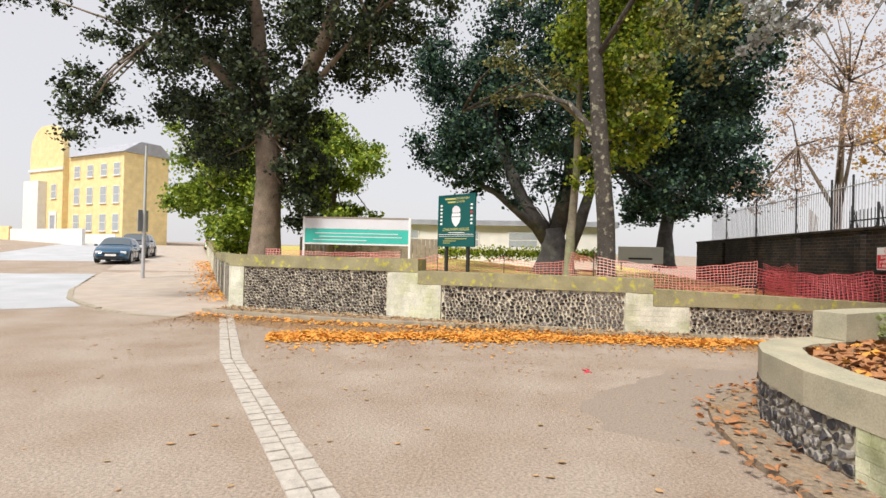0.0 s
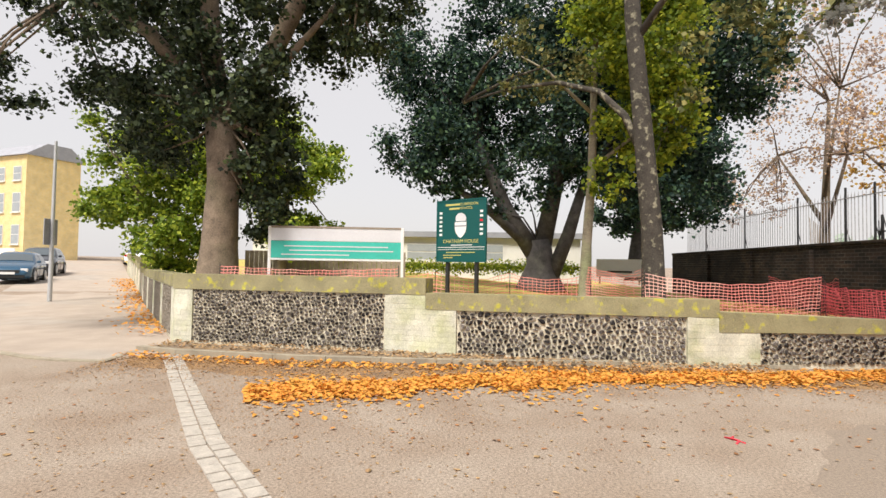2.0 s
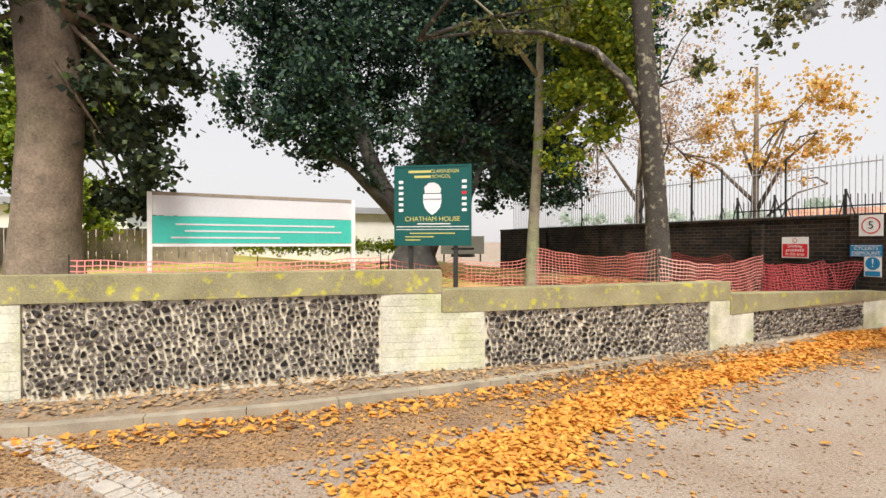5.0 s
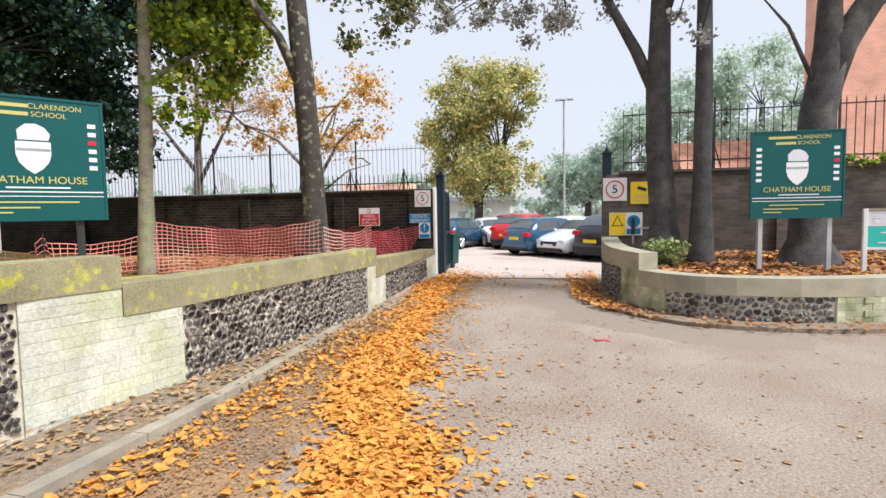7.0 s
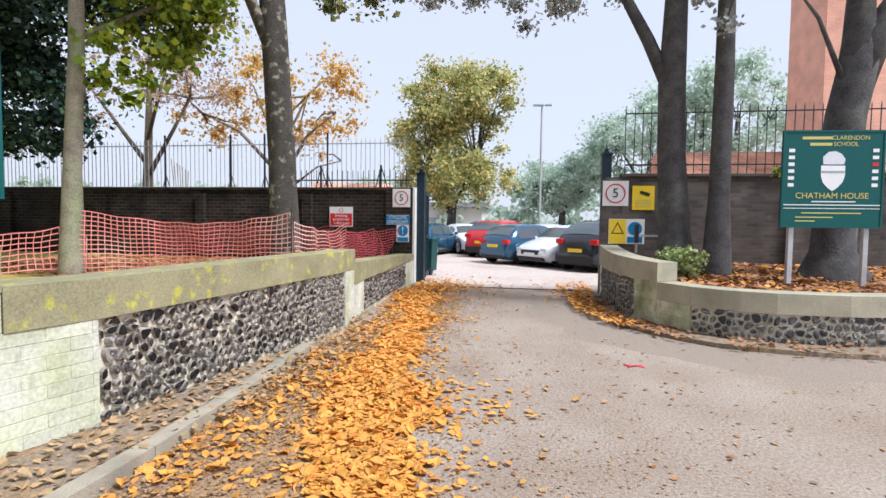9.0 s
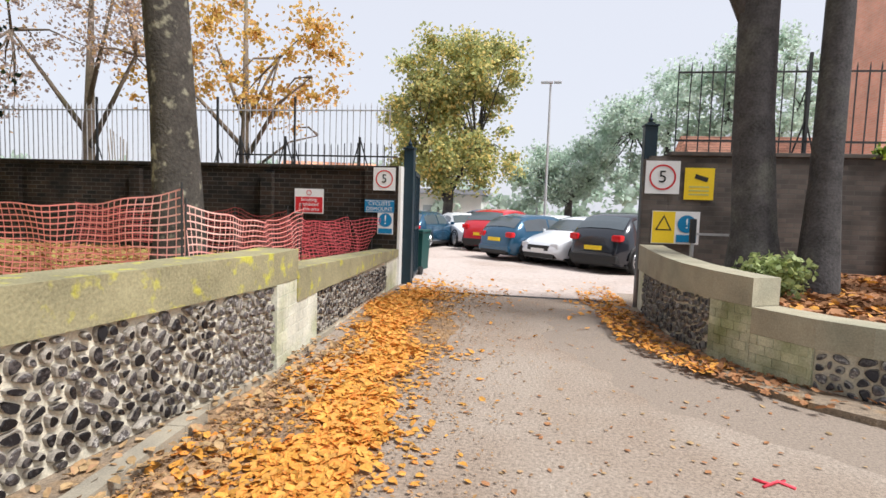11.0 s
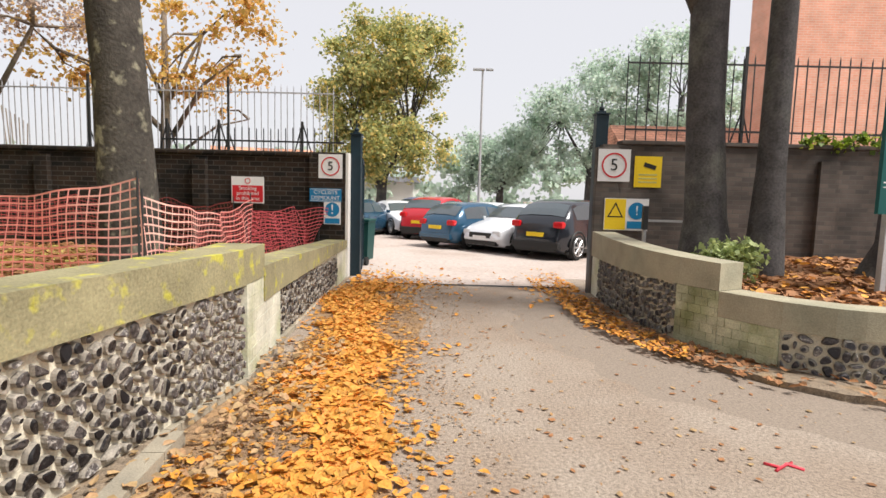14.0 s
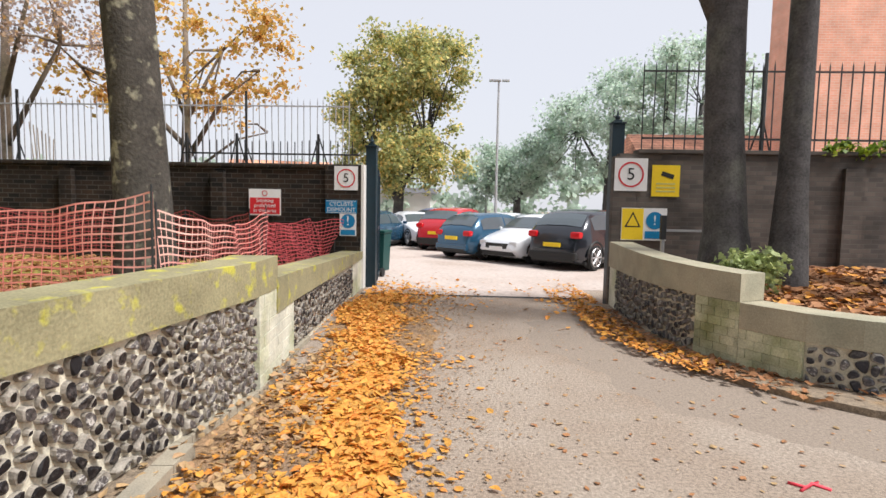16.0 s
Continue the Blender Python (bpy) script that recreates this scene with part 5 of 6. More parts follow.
def small_sign(name, x, y, z, w, h, face, label):
    """A flat sign plate on a wall facing -y."""
    t = thing(name, (x, y, z), label, "sign", "gate signs")
    part("plate", plate(w, h, 0.006, 0.0), face, t)
    return t


for x, z, y, w in ((-0.01, 2.1, 9.096, 0.45), (4.90, 2.16, 7.805, 0.52)):
    t = small_sign("speed_sign", x, y, z, w, w, WHITE, "white 5 speed limit sign with a red ring")
    part("ring", disc(bmesh.new(), 0, 0, w * 0.34, w * 0.39, -0.008), SIGN_RED, t, "thin red ring")
    text("5", w * 0.52, BLACK, pose(0, -0.0105, 0, 90), t, "numeral")
t = small_sign("no_smoking_sign", -1.58, 9.11, 1.62, 0.62, 0.5, WHITE, "red and white smoking prohibited sign")
part("red_panel", plate(0.58, 0.31, 0.003, z=-0.07, y=-0.0075), SIGN_RED, t)
for k, wd in enumerate(("Smoking", "prohibited", "in this area")):
    text(wd, 0.1, WHITE, pose(0, -0.0125, 0.03 - 0.095 * k, 90), t)
part("ring", disc(bmesh.new(), 0, 0.17, 0.04, 0.055, -0.008), SIGN_RED, t)
t = small_sign("cyclists_sign", -0.10, 9.092, 1.56, 0.6, 0.25, SIGN_BLUE, "blue cyclists dismount sign")
part("border", boxes((-0.285, -0.0085, 0.105, 0.285, -0.0065, 0.113), (-0.285, -0.0085, -0.113, 0.285, -0.0065, -0.105)), WHITE, t)
text("CYCLISTS", 0.105, WHITE, pose(0, -0.0085, 0.05, 90), t)
text("DISMOUNT", 0.105, WHITE, pose(0, -0.0085, -0.055, 90), t)
t = small_sign("warning_sign", 0.03, 9.096, 1.24, 0.32, 0.46, WHITE, "blue and white mandatory exclamation sign")
part("blue_disc", disc(bmesh.new(), 0, 0.05, 0, 0.135, -0.008), SIGN_BLUE, t)
text("!", 0.26, WHITE, pose(0, -0.0125, 0.05, 90), t)
part("blue_bar", plate(0.28, 0.1, 0.003, z=-0.165, y=-0.0075), SIGN_BLUE, t)
t = small_sign("camera_sign", 5.46, 7.83, 2.07, 0.44, 0.5, SIGN_YELLOW, "yellow CCTV warning sign")
part("camera_symbol", boxes((-0.1, -0.009, 0.06, 0.1, -0.0065, 0.13), m=Matrix.Rotation(0.3, 4, "Y")), BLACK, t)
for k in range(3):
    part("text_bar", boxes((-0.15, -0.009, -0.06 - 0.06 * k, 0.15, -0.0065, -0.035 - 0.06 * k)), GOLD, t)
t = small_sign("hazard_sign", 5.14, 7.81, 1.37, 0.72, 0.52, WHITE, "white hazard sign with a yellow triangle and blue disc")
part("yellow_panel", plate(0.34, 0.5, 0.002, x=-0.18, y=-0.0065), SIGN_YELLOW, t)
bm = bmesh.new()
bm.faces.new([bm.verts.new(v) for v in ((-0.31, -0.0105, -0.05), (-0.05, -0.0105, -0.05), (-0.18, -0.0105, 0.2))])
part("triangle", bm, BLACK, t)
bm = bmesh.new()
bm.faces.new([bm.verts.new(v) for v in ((-0.275, -0.0125, -0.03), (-0.085, -0.0125, -0.03), (-0.18, -0.0125, 0.155))])
part("triangle_inside", bm, SIGN_YELLOW, t)
part("blue_disc", disc(bmesh.new(), 0.17, 0.06, 0, 0.14, -0.008), SIGN_BLUE, t)
text("!", 0.22, WHITE, pose(0.17, -0.0125, 0.06, 90), t)
part("blue_bar", plate(0.3, 0.12, 0.003, x=0.17, z=-0.17, y=-0.0075), SIGN_BLUE, t)


# ---- gate and railings ----
def gate_post(x, y, z, label):
    t = thing("gate_post", (x, y, 0), label, "gate post", "gate posts")
    part("shaft", boxes((-0.1, -0.1, 0, 0.1, 0.1, z), bevel=0.008), GATE, t)
    part("cap", boxes((-0.12, -0.12, z, 0.12, 0.12, z + 0.03), (-0.06, -0.06, z + 0.03, 0.06, 0.06, z + 0.07), bevel=0.008), GATE, t)
    bm = bmesh.new()
    bmesh.ops.create_uvsphere(bm, u_segments=10, v_segments=8, radius=0.045, matrix=Matrix.Translation((0, 0, z + 0.11)))
    rod(bm, (0, 0, z + 0.13), (0, 0, z + 0.24), 0.025, 0.004, 8)
    part("finial", bm, GATE, t)


gate_post(0.42, 9.42, 2.72, "tall dark blue-green steel gate post with finial")
gate_post(4.74, 8.12, 3.0, "tall dark steel gate post by the dark pier with finial")


def gate_leaf():
    t = thing("gate_leaf", (0.5, 9.55, 0), "dark steel gate leaf standing open inwards", "gate", rz=98)
    w, h = 1.3, 2.3
    part("frame", boxes((0, -0.03, 0.1, 0.06, 0.03, h), (w - 0.06, -0.03, 0.1, w, 0.03, h), (0.062, -0.03, 0.1, w - 0.062, 0.03, 0.17), (0.062, -0.03, h - 0.07, w - 0.062, 0.03, h), (0.062, -0.025, 1.1, w - 0.062, 0.025, 1.16)), GATE, t)
    for k in range(4):
        x = 0.26 + k * 0.26
        part("bar", rod(bmesh.new(), (x, 0, 0.17), (x, 0, h - 0.07), 0.011, None, 6), GATE, t)


gate_leaf()


def railing(x0, x1, y, z0, z1, spacing, mat_bar, label, posts, sagging=0.0, flat_from=None):
    """Vertical bars between two rails, with taller stays."""
    t = thing("railing", (0, y, 0), label, "railing")
    part("rail", boxes((x0, -0.02, z0 + 0.18, x1, 0.02, z0 + 0.21)), mat_bar, t)
    if z1 - z0 > 1:
        part("rail", boxes((x0, -0.015, z1 - 0.18, x1, 0.015, z1 - 0.155)), mat_bar, t)
    n = int((x1 - x0) / spacing)
    r = random.Random(int(x0 * 10) + 7)
    bar = mesh("bar", *ring_bar(0.011), mat_bar)
    for k in range(n + 1):
        ob = new("bar", bar)
        ob.parent = t
        top = z1 + r.uniform(-0.02, 0.02)
        ob.matrix_basis = Matrix.Translation((x0 + k * spacing, 0, z0)) @ Matrix.Rotation(r.uniform(-0.01, 0.01), 4, "Y") @ Matrix.Diagonal((1, 1, top - z0, 1))
    for x in posts:
        bm = boxes((x - 0.02, -0.02, z0 - 0.3, x + 0.02, 0.02, z1 + 0.12))
        rod(bm, (x, 0.02, z0 + 0.55), (x - 0.16, 0.05, z0), 0.014, None, 5)
        rod(bm, (x, 0.02, z0 + 0.55), (x + 0.16, 0.05, z0), 0.014, None, 5)
        part("stay_post", bm, IRON, t, "black iron post with splayed stays")
    return t


def ring_bar(r):
    v = [(r * math.cos(a), r * math.sin(a), 0) for a in (0.8, 2.4, 3.9, 5.5)] + [(r * math.cos(a), r * math.sin(a), 0.94) for a in (0.8, 2.4, 3.9, 5.5)] + [(0, 0, 1)]
    f = [(k, (k + 1) % 4, 4 + (k + 1) % 4, 4 + k) for k in range(4)] + [(4 + k, 4 + (k + 1) % 4, 8) for k in range(4)]
    return v, f


railing(-3.3, 0.2, 9.3, 2.36, 2.82, 0.14, IRON, "low black iron spiked railing on the brick wall", (-3.2, -2.2, -0.6))
railing(-14.8, -0.1, 9.75, 2.2, 3.72, 0.13, RAIL_GREY, "tall grey palisade railing behind the brick wall", (-13, -10, -7, -5, -4, -2.2))
railing(5.1, 17.5, 7.98, 2.57, 4.0, 0.17, IRON, "tall black iron railing on top of the dark brick wall", (7.0, 9.4, 11.8))
t = thing("hand_barrier", (5.55, 7.2, 0.66), "grey steel hand barrier with a black latch in the bed", "barrier")
part("post", boxes((0.27, -0.02, -0.1, 0.31, 0.02, 0.62)), POST_GREY, t)
part("rail", boxes((-0.3, -0.015, 0.62, 0.33, 0.015, 0.655)), POST_GREY, t)
part("latch", boxes((-0.36, -0.04, 0.5, -0.28, 0.04, 0.86), bevel=0.01), IRON, t, "black steel latch")
part("latch_bar", boxes((-0.34, -0.03, 0.3, -0.30, 0.03, 0.5)), POST_GREY, t)

t = thing("wheelie_bin", (0.2, 11.2, 0), "dark green wheeled bin behind the gate post", "bin", rz=80)
part("body", loft(bmesh.new(), [[(-0.22 - 0.03 * k, -0.25 - 0.03 * k, z), (0.22 + 0.03 * k, -0.25 - 0.03 * k, z), (0.22 + 0.03 * k, 0.25 + 0.03 * k, z), (-0.22 - 0.03 * k, 0.25 + 0.03 * k, z)] for k, z in ((0, 0.12), (0.6, 0.6), (1.2, 0.98))], False), BIN_GREEN, t)
part("lid", boxes((-0.29, -0.31, 0.985, 0.27, 0.31, 1.05), bevel=0.02), BIN_GREEN, t)
for s in (-1, 1):
    part("wheel", rod(bmesh.new(), (-0.2, s * 0.2, 0.1), (-0.2, s * 0.26, 0.1), 0.1, None, 16), TYRE, t)


# ---- red plastic netting ----
def netting(line, zb, zt, material, label, seed, drop=0.1, cell=0.075, lean=0.12):
    """Plastic barrier mesh hung between stakes: wavy strands and ties."""
    r = random.Random(seed)
    t = thing("barrier_netting", (0, 0, 0), label, "netting", "red barrier netting")
    tot = length(line)
    rows = max(5, int((zt - zb) / (cell * 0.8)))
    n = int(tot / cell)
    stakes = max(2, int(tot / 1.9) + 1)

    loose = 1.0 if lean > 0.25 else 0.4

    def spot(u, v):
        s = tot * u
        p, d = along(line, min(s, tot - 1e-4))
        span = (s / tot * (stakes - 1)) % 1.0
        sag = drop * math.sin(math.pi * span)
        out = (0.06 * math.sin(7.3 * s + 3 * v + seed) + 0.05 * math.sin(2.9 * s - 4 * v)) * loose + lean * loose * (v - 0.5) * math.sin(s * 1.7 + seed)
        z = zb + (zt - zb) * v - sag * v - 0.02 * loose * math.sin(11 * s + seed * v)
        return Vector((p.x - d.y * out, p.y + d.x * out, z))
    verts = []
    w = 0.0065
    for j in range(rows + 1):
        for i in range(n):
            a, b = spot(i / n, j / rows), spot((i + 1) / n, j / rows)
            verts += [a - Vector((0, 0, w)), b - Vector((0, 0, w)), b + Vector((0, 0, w)), a + Vector((0, 0, w))]
    for i in range(n + 1):
        d = along(line, min(tot * i / n, tot - 1e-4))[1].to_3d() * w * 0.8
        for j in range(rows):
            a, b = spot(i / n, j / rows), spot(i / n, (j + 1) / rows)
            verts += [a - d, a + d, b + d, b - d]
    mesh_ob = quads("mesh", np.array([tuple(v) for v in verts]), material)
    mesh_ob.parent = t
    for k in range(stakes):
        p = along(line, min(tot * k / (stakes - 1), tot - 1e-4))[0]
        part("stake", rod(bmesh.new(), (p.x, p.y, zb - 0.4), (p.x, p.y, zt + 0.06), 0.008, None, 6), IRON, t)
    return t


netting([(-1.0, -5.2), (-1.05, -4.4), (-0.85, -3.2), (-0.7, -1.6)], 1.02, 1.52, NET, "sagging red plastic netting behind the wall near the oak", 1, 0.06)
netting([(-2.6, -3.0), (-2.2, -1.2), (-2.0, -0.2), (-3.2, 1.0), (-3.0, 2.3), (-2.7, 2.5)], 0.85, 1.45, NET, "loose red plastic netting across the lawn below the sign", 2, 0.14, 0.1)
netting([(-2.75, 2.42), (-1.9, 2.9), (-1.0, 2.85), (0.13, 2.7)], 0.8, 1.62, NET, "red plastic netting slung between two trunks", 3, 0.16)
netting([(0.13, 2.75), (0.02, 4.2), (-0.15, 5.2), (-0.35, 6.0)], 0.5, 1.5, NET, "red plastic netting hanging behind the flint wall", 4, 0.16)
netting([(-0.4, 6.0), (-0.7, 6.8), (-0.45, 7.2), (-0.2, 7.9), (-0.35, 8.3), (-0.15, 8.8)], 0.5, 1.33, NET_RED, "crumpled deep red plastic netting heaped by the gate wall", 5, 0.08, 0.075, 0.3)
netting([(-0.5, 6.2), (-1.0, 7.0), (-0.7, 7.6), (-0.45, 8.2)], 0.5, 1.33, NET_RED, "second layer of crumpled red netting by the gate wall", 6, 0.1, 0.075, 0.4)
netting([(-0.7, 6.3), (-2.2, 7.6), (-4.2, 8.4), (-6.5, 8.6)], 0.7, 1.45, NET_RED, "red netting running back along the brick wall", 7, 0.12, 0.085)


# ---- buildings ----
def window(parent, x, y, z, w, h, facing, pane=PANE):
    """A sash window set in a wall facing -y or +x in the parent's axes."""
    f = part("window_frame", boxes((x - w / 2 - 0.06, y - 0.05, z - h / 2 - 0.06, x + w / 2 + 0.06, y + 0.1, z + h / 2 + 0.06)), STUCCO, parent)
    part("pane", boxes((x - w / 2, y - 0.065, z - h / 2, x + w / 2, y - 0.052, z - 0.03), (x - w / 2, y - 0.065, z + 0.03, x + w / 2, y - 0.052, z + h / 2)), pane, f)
    part("sill", boxes((x - w / 2 - 0.1, y - 0.14, z - h / 2 - 0.16, x + w / 2 + 0.1, y + 0.02, z - h / 2 - 0.065)), STUCCO, f)


def terrace():
    """A three-storey yellow brick house with a shaped gable end, far up the street. Its front faces -y here."""
    b = thing("terrace_house", (-41.0, -50.5, 2.4), "three-storey yellow brick house with white windows and a slate roof", "house", rz=71)
    part("wall", boxes((-7, 0, -1, 10.4, 5, 9.0)), YELLOW_BRICK, b)
    part("wall", boxes((-7.5, -0.6, -1, -0.2, -0.004, 10.2)), YELLOW_BRICK, b)
    bm = bmesh.new()
    pts = [(-7.5, 10.2), (-0.2, 10.2), (-0.4, 11.2), (-1.4, 12.3), (-2.6, 12.9), (-5.0, 12.9), (-6.3, 12.3), (-7.3, 11.2)]
    fr = [bm.verts.new((x, -0.6, z)) for x, z in pts]
    bk = [bm.verts.new((x, -0.004, z)) for x, z in pts]
    bm.faces.new(fr)
    bm.faces.new(bk[::-1])
    for k in range(len(pts)):
        bm.faces.new((fr[k], bk[k], bk[(k + 1) % len(pts)], fr[(k + 1) % len(pts)]))
    part("gable", bm, YELLOW_BRICK, b, "curved yellow gable")
    bm = bmesh.new()
    box(bm, 0.1, -0.3, 9.004, 10.7, 5.3, 10.3)
    for v in bm.verts:
        if v.co.z > 10:
            v.co.y = 1.6 if v.co.y < 3 else 3.8
    part("roof", bm, SLATE, b, "grey slate roof")
    part("cornice", boxes((-7.7, -0.75, 7.6, 0, -0.61, 7.9)), STUCCO, b)
    part("plinth", boxes((-7.6, -0.68, -1, 10.4, -0.62, 0.3)), STUCCO, b)
    for x in (1.6, 4.2, 6.8, 9.2):
        for z, h in ((1.6, 1.7), (4.6, 1.7), (7.3, 1.2)):
            window(b, x, 0, z, 1.05, h, 0)
    for x in (-2.0,):
        for z, h in ((5.2, 1.5),):
            window(b, x, -0.6, z, 1.0, h, 0)
    part("bay", boxes((-6.9, -1.5, -1, -3.6, -0.604, 6.4)), STUCCO, b, "white two-storey bay")
    part("door", boxes((-2.5, -0.66, 0, -1.5, -0.604, 2.4)), SLATE, b, "grey front door")
    part("door_surround", boxes((-2.8, -0.7, 0, -2.51, -0.604, 2.9), (-1.49, -0.7, 0, -1.2, -0.604, 2.9), (-2.509, -0.7, 2.41, -1.491, -0.604, 2.9)), STUCCO, b)
    part("garden_wall", boxes((-12, -4.2, -1, -3.5, -3.9, 1.0)), YELLOW_BRICK, b)
    part("garden_wall", boxes((-3.2, -4.2, -1, 11, -3.9, 0.7)), STUCCO, b)


terrace()


def low_house(name, at, rz, w, d, h, wall, roof, label, wins=(), flat=False):
    b = thing(name, at, label, "building", rz=rz)
    part("wall", boxes((0, 0, -0.5, w, d, h)), wall, b)
    if flat:
        part("roof", boxes((-0.3, -0.3, h + 0.004, w + 0.3, d + 0.3, h + 0.3)), roof, b)
    else:
        bm = bmesh.new()
        vs = [bm.verts.new(v) for v in ((-0.3, -0.3, h), (w + 0.3, -0.3, h), (w + 0.3, d + 0.3, h), (-0.3, d + 0.3, h), (-0.3, d / 2, h + d * 0.36), (w + 0.3, d / 2, h + d * 0.36))]
        for f in ((0, 1, 5, 4), (2, 3, 4, 5), (0, 4, 3), (1, 2, 5), (0, 3, 2, 1)):
            bm.faces.new([vs[k] for k in f])
        part("roof", bm, roof, b)
    for x, z, ww, hh in wins:
        window(b, x, 0, z, ww, hh, 0)
    return b


low_house("school_building", (-19.5, -12.0, 1.3), 90, 18, 6, 1.9, STUCCO, SLATE, "low white flat-roofed building beyond the lawn", [(6.2, 1.1, 1.2, 0.9), (9.5, 1.1, 1.8, 0.8), (13, 1.1, 1.6, 0.8)], True)
low_house("brick_block", (12.7, 16.0, 0), 0, 18, 2.6, 12.5, RED_BRICK, SLATE, "tall red brick building behind the railings", [(9.0, 7.0, 1.2, 2.0)])
low_house("cottage", (8.4, 17.4, 0), 0, 4.6, 3.6, 3.15, RED_BRICK, TILE_ROOF, "low building with an orange clay tile roof")
low_house("cottage", (-3.4, 11.9, 0), 14, 2.0, 1.8, 2.1, STUCCO, TILE_ROOF, "small shed with a clay roof behind the wall")
low_house("car_park_house", (-12, 31, 0), 0, 12, 6, 2.5, STUCCO, SLATE, "pale low building at the end of the car park", [(5, 1.3, 1.2, 1), (9, 1.3, 1.2, 1)], True)
t = thing("container", (-8.6, 10.7, 0), "green corrugated container roof seen above the wall", "container")
part("body", boxes((0, 0, 0, 3.8, 2.2, 2.34)), BIN_GREEN, t)
for k in range(18):
    part("roof_rib", boxes((0.05 + 0.21 * k, -0.03, 2.343, 0.17 + 0.21 * k, 2.23, 2.40)), GATE, t)
t = thing("cane_bundle", (-6.9, 10.1, 2.2), "bundle of leaning brown canes above the wall", "canes")
for k in range(7):
    part("cane", rod(bmesh.new(), (0.05 * k, 0, -0.8), (-0.25 + 0.09 * k, 0.1, 1.05 - 0.06 * k), 0.012, None, 5), TIMBER, t)
t = thing("site_board", (-13.4, 6.3, 1.15), "white notice board on the far lawn", "sign", rz=80)
part("board", plate(1.9, 0.75, 0.03, z=0.5), WHITE, t)
part("text_bar", boxes((-0.5, -0.034, 0.3, 0.5, -0.031, 0.38)), BLACK, t)
for x in (-0.8, 0.8):
    part("leg", boxes((x - 0.03, 0.0, -0.2, x + 0.03, 0.05, 0.5)), TIMBER, t)
t = thing("board_fence", (-12.5, -9.5, 1.0), "grey timber fence at the back of the lawn", "fence", rz=88)
for k in range(34):
    part("board", boxes((k * 0.2, 0, -0.2, k * 0.2 + 0.18, 0.03, 1.15)), TIMBER, t)
# Hedge rows in the same leaf colour, with the haze painted in.
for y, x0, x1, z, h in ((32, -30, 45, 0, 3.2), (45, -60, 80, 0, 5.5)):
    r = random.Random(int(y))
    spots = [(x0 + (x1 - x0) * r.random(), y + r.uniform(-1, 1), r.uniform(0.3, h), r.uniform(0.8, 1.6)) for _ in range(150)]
    ob = leaf_cloud("hedge_row", spots, 16000, 0.42 if y < 40 else 0.6, LEAF_HAZE, int(y), 0.2)
    tagged(ob, "green hedge beyond the car park, paled by haze put into its leaf colour", "hedge", kind="stuff")
ob = leaf_cloud("lawn_hedge", [(-16.5 + 0.3 * math.sin(k), -9 + 0.33 * k, 1.6, 0.55) for k in range(44)], 7000, 0.13, LEAF_LIME, 77, 0.2)
tagged(ob, "clipped yellow-green hedge at the back of the lawn", "hedge", kind="stuff")
ob = leaf_cloud("bed_shrub", [(5.3 + 0.09 * k, 5.22 + 0.07 * (k % 3), 0.84 + 0.13 * (k % 2) + 0.05 * (k in (2, 3)), 0.24) for k in range(6)], 2600, 0.07, LEAF_SHRUB, 78, 0.3)
tagged(ob, "small bright green shrub at the edge of the bed", "shrub")
ob = leaf_cloud("wall_ivy", [(8.0 + 0.22 * k, 7.85, 2.62 + 0.06 * math.sin(2 * k), 0.17) for k in range(16)], 1500, 0.08, LEAF_GREEN, 79, 0.3)
tagged(ob, "thin ivy trailing over the top of the dark wall", "ivy")


def street_pole(x, y, h, label, lamp):
    t = thing("street_lamp" if lamp else "sign_pole", (x, y, rise(x, y)), label, "street lamp" if lamp else "sign post")
    part("pole", rod(bmesh.new(), (0, 0, 0), (0, 0, h), 0.075, 0.045, 12), POST_GREY, t)
    if lamp:
        part("lamp_head", boxes((-0.45, -0.12, h, 0.1, 0.12, h + 0.09), (0.15, -0.12, h, 0.5, 0.12, h + 0.09), bevel=0.02), POST_GREY, t)
    else:
        part("sign_plate", boxes((-0.3, -0.08, 2.0, 0.3, -0.05, 2.9), bevel=0.01), SLATE, t, "back of a small grey sign")
    return t


street_pole(3.6, 24.6, 7.6, "tall grey lamp post in the car park", True)
street_pole(3.3, 30.0, 5.2, "slim grey lamp post beyond the cars", True)
street_pole(-8.3, -14.5, 5.6, "grey pole with a small sign on the pavement", False)


# ---- fallen leaves ----
def litter(name, n, places, size, material, label, seed, z=lambda x, y: 0.0, curl=1.0):
    """Curled leaves lying flat. places: a function of the generator giving x, y."""
    g = np.random.default_rng(seed)
    verts = []
    for _ in range(n):
        x, y = places(g)
        s = size * g.uniform(0.6, 1.4)
        a = g.uniform(0, 6.28)
        u, v = np.array([math.cos(a), math.sin(a), g.normal(0, 0.24 * curl)]), np.array([-math.sin(a), math.cos(a), g.normal(0, 0.24 * curl)])
        c = np.array([x, y, z(x, y) + 0.005 + abs(g.normal(0, 0.012)) * curl])
        k = s * g.uniform(0.1, 0.5) * curl
        w = s * g.uniform(0.28, 0.42)
        base, tip = c - u * s * 0.5 + [0, 0, k * 0.3], c + u * s * 0.5 + [0, 0, k * 0.5]
        b1, b2 = g.uniform(-0.32, -0.1), g.uniform(0.05, 0.3)
        for q in (1, -1):
            lift = [0, 0, k * g.uniform(0.2, 1.0)]
            side = [base, c + u * s * b1 + v * (w * q * g.uniform(0.7, 1.1)) + lift, c + u * s * b2 + v * (w * q * g.uniform(0.5, 1.0)) + lift, tip]
            verts += side if q < 0 else side[::-1]
    ob = quads(name, np.array(verts), material)
    return tagged(ob, label, "leaves", kind="stuff")


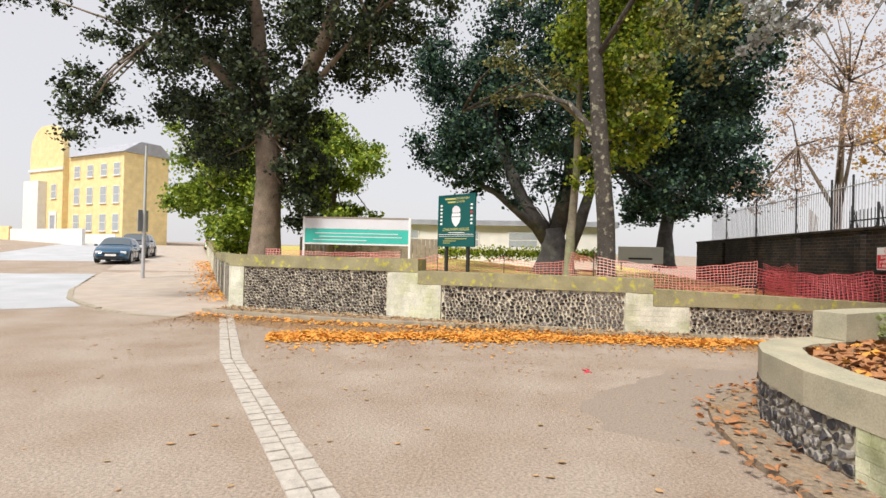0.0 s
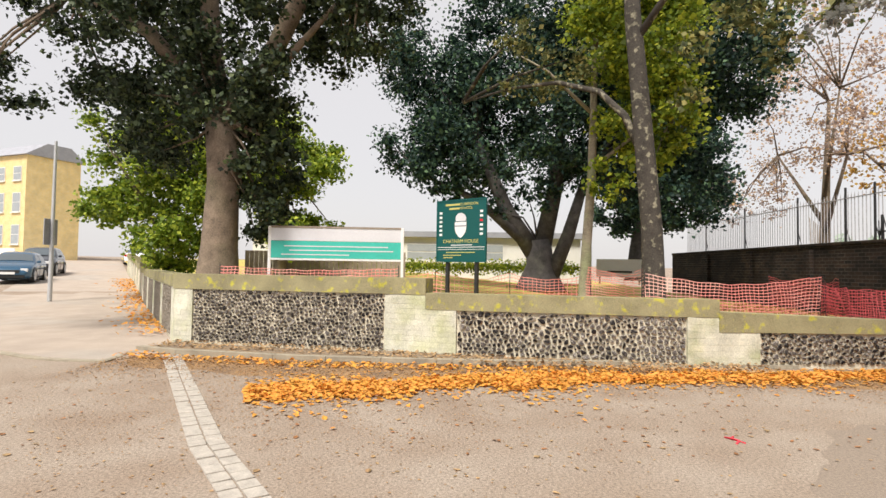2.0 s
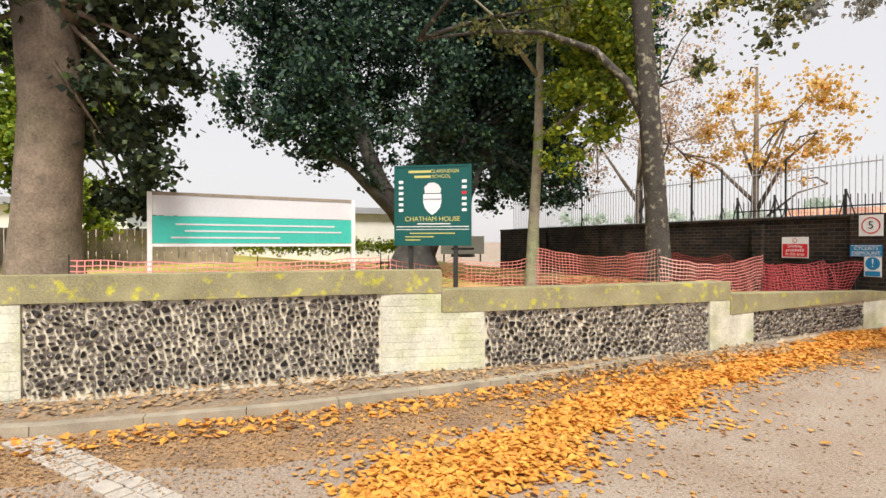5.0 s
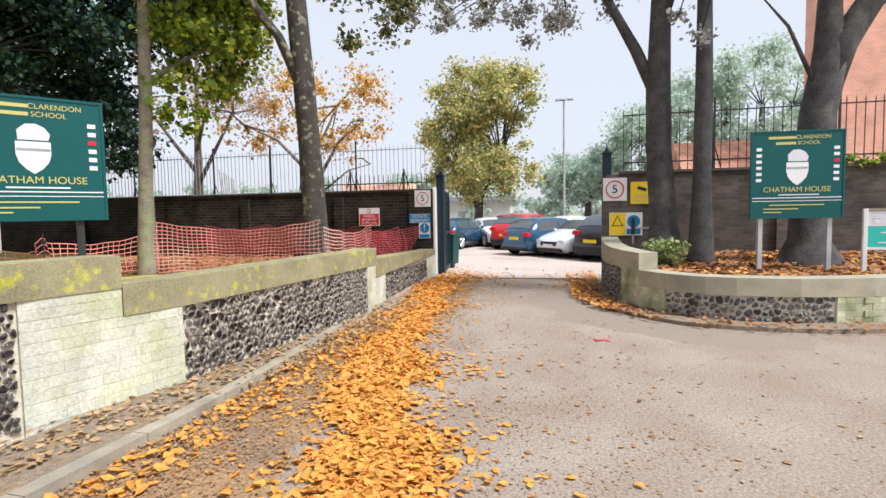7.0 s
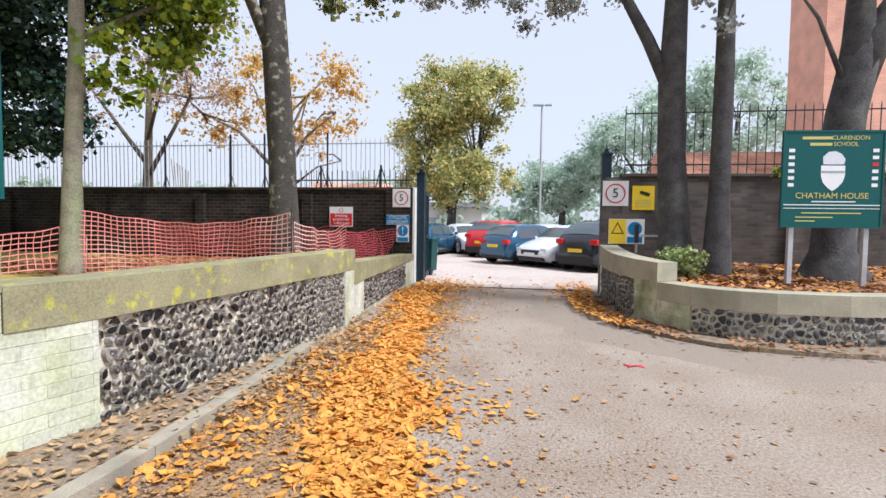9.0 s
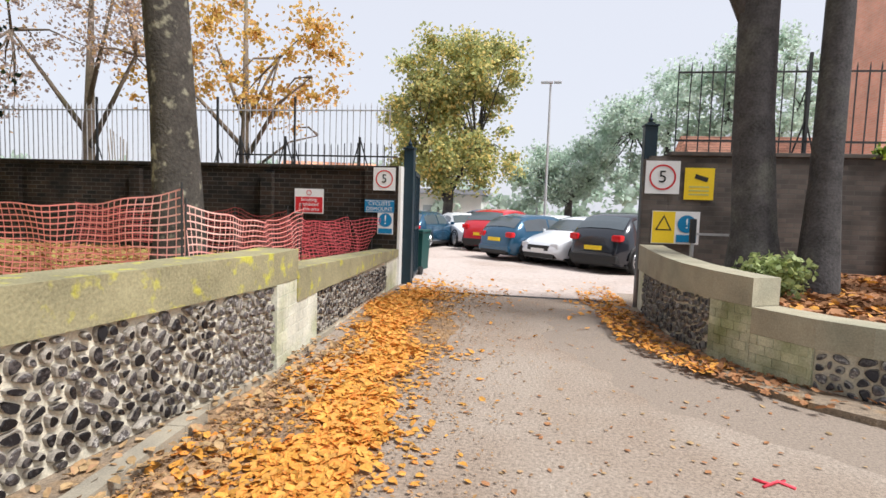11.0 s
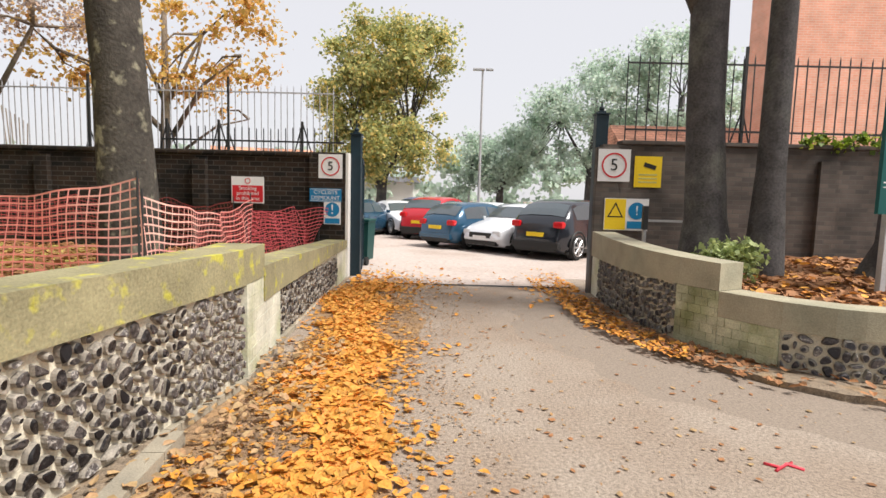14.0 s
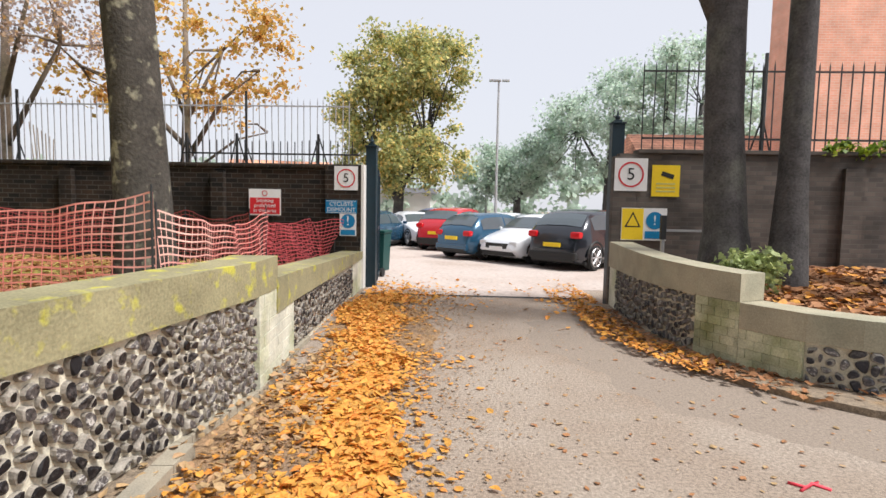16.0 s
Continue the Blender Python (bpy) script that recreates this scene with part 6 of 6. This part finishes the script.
BAND = [(3.1, -2.95), (2.7, -2.0), (2.3, -0.8), (1.95, 0.3), (1.68, 1.6), (1.4, 3.3), (1.2, 5.1), (0.8, 7.2), (0.95, 8.4)]


def in_band(width):
    def f(g):
        p, d = along(BAND, length(BAND) * g.uniform(0, 0.9999) ** 0.95)
        o = g.normal(0, 1) * width * (0.85 + 0.2 * math.sin(p.y * 2.1) + 0.12 * math.sin(p.y * 7.3)) * (1.15 if p.y < 1 else 0.9) + 0.09 * math.sin(p.y * 3.3) + 0.05 * math.sin(p.y * 9.1)
        return p.x + d.y * o, p.y - d.x * o
    return f


litter("leaf_drift", 30000, in_band(0.2), 0.067, LITTER, "drift of golden fallen leaves along the drive", 201)
litter("leaf_drift", 3600, in_band(0.52), 0.065, LITTER, "golden leaves scattered beside the drift", 202, curl=0.6)
litter("scattered_leaves", 500, lambda g: (g.uniform(0.9, 5.0), g.uniform(-6, 12)), 0.045, LITTER_BROWN, "brown leaves scattered over the drive", 203, curl=0.3)
litter("scattered_leaves", 350, lambda g: (g.uniform(0.5, 12.0), g.uniform(-7, 4)), 0.055, LITTER_DRY, "stray leaves on the asphalt", 204, curl=0.3)


litter("scattered_leaves", 700, lambda g: (g.uniform(1.8, 6.5), g.uniform(-4, 9)), 0.03, LITTER_DRY, "small torn leaf pieces scattered over the drive", 215, curl=0.25)


litter("leaf_crumbs", 3000, lambda g: (abs(g.normal(0, 1.6)) + 2.4, g.normal(-2.2, 1.6)), 0.02, CRUMB, "crushed leaf crumbs scattered below the drift", 216, curl=0.3)


def foot_of(line, lo, hi, s0=0.0):
    def f(g):
        p, d = along(line, g.uniform(s0, length(line) - 0.01))
        o = g.uniform(lo, hi)
        return p.x - d.y * o, p.y + d.x * o
    return f


litter("kerb_leaves", 1500, foot_of(LEFT_LINE[:5], -0.75, -0.02), 0.06, LITTER_DRY, "dead leaves on the gravel at the wall's foot", 205, lambda x, y: 0.06)
litter("kerb_leaves", 650, foot_of(RIGHT_LINE[:6], -0.7, -0.2, 0.4), 0.065, LITTER, "orange leaves gathered along the curved kerb", 206, lambda x, y: 0.06)
litter("kerb_leaves", 900, foot_of(RIGHT_LINE[:7], -0.6, -0.03, 0.4), 0.065, LITTER_BROWN, "brown leaves packed into the curved gutter", 217, lambda x, y: 0.045)
litter("leaf_crumbs", 24000, lambda g: (0.75 + abs(g.normal(0, 0.8)), g.uniform(-6, 9)), 0.024, CRUMB, "crumbs of leaf and grit on the asphalt", 211)
litter("kerb_leaves", 260, foot_of(RIGHT_LINE[6:], -0.6, -0.03), 0.07, LITTER_BROWN, "brown leaves lying along the kerb", 212, lambda x, y: 0.06)
litter("kerb_leaves", 700, foot_of(KERB_LEFT, -0.55, -0.02), 0.075, LITTER, "golden leaves blown against the kerb", 213)
litter("gate_leaves", 1100, lambda g: ((0.45 + abs(g.normal(0, 0.9))) if g.random() < 0.6 else (4.55 - abs(g.normal(0, 0.45))), g.normal(8.4, 0.9)), 0.08, LITTER, "leaves strewn across the gateway", 207)
def in_bed(g):
    x = g.uniform(4.95, 12)
    low = np.interp(x, [p[0] for p in RIGHT_LINE[4:]], [p[1] for p in RIGHT_LINE[4:]]) + 0.42
    return x, g.uniform(low, 7.7)


litter("bed_leaves", 6200, in_bed, 0.11, LITTER_BROWN, "thick brown leaf litter in the raised bed", 208, lambda x, y: 0.60 + 0.03 * max(0, y - 4))
litter("bed_leaves", 700, in_bed, 0.10, LITTER, "orange leaves over the brown litter in the bed", 214, lambda x, y: 0.615 + 0.03 * max(0, y - 4))
litter("lawn_leaves", 7000, lambda g: (g.uniform(-8.0, 0.0), g.uniform(2.2, 9.0)), 0.10, LITTER_BROWN, "orange-brown leaves strewn over the lawn", 209, lambda x, y: (0.72 if y < 3 else 0.72 - 0.27 * min(1, (y - 3) / 2.5)) + 0.008 * abs(x))
litter("pavement_leaves", 900, lambda g: tuple((CORNER + UP_STREET * g.uniform(1, 22) + Vector((UP_STREET.y, -UP_STREET.x)) * -abs(g.normal(0.2, 0.35)))), 0.1, LITTER, "leaves along the pavement wall", 210, lambda x, y: rise(x, y) + 0.075)
for x, y in ((4.3, 2.15),):
    t = thing("red_cord", (x, y, 0.006), "scrap of bright red cord lying on the asphalt", "cord")
    bm = bmesh.new()
    tube(bm, [(-0.10, 0.04, 0), (-0.03, -0.02, 0.004), (0.03, 0.03, 0.004), (0.10, -0.03, 0)], [0.010] * 4, 6)
    tube(bm, [(-0.08, -0.05, 0), (0, 0.0, 0.008), (0.08, 0.06, 0)], [0.009] * 3, 6)
    part("knot", bm, MARK, t)

# ---- single bricks, flints and setts ----
wall_left()
wall_right()
setts()
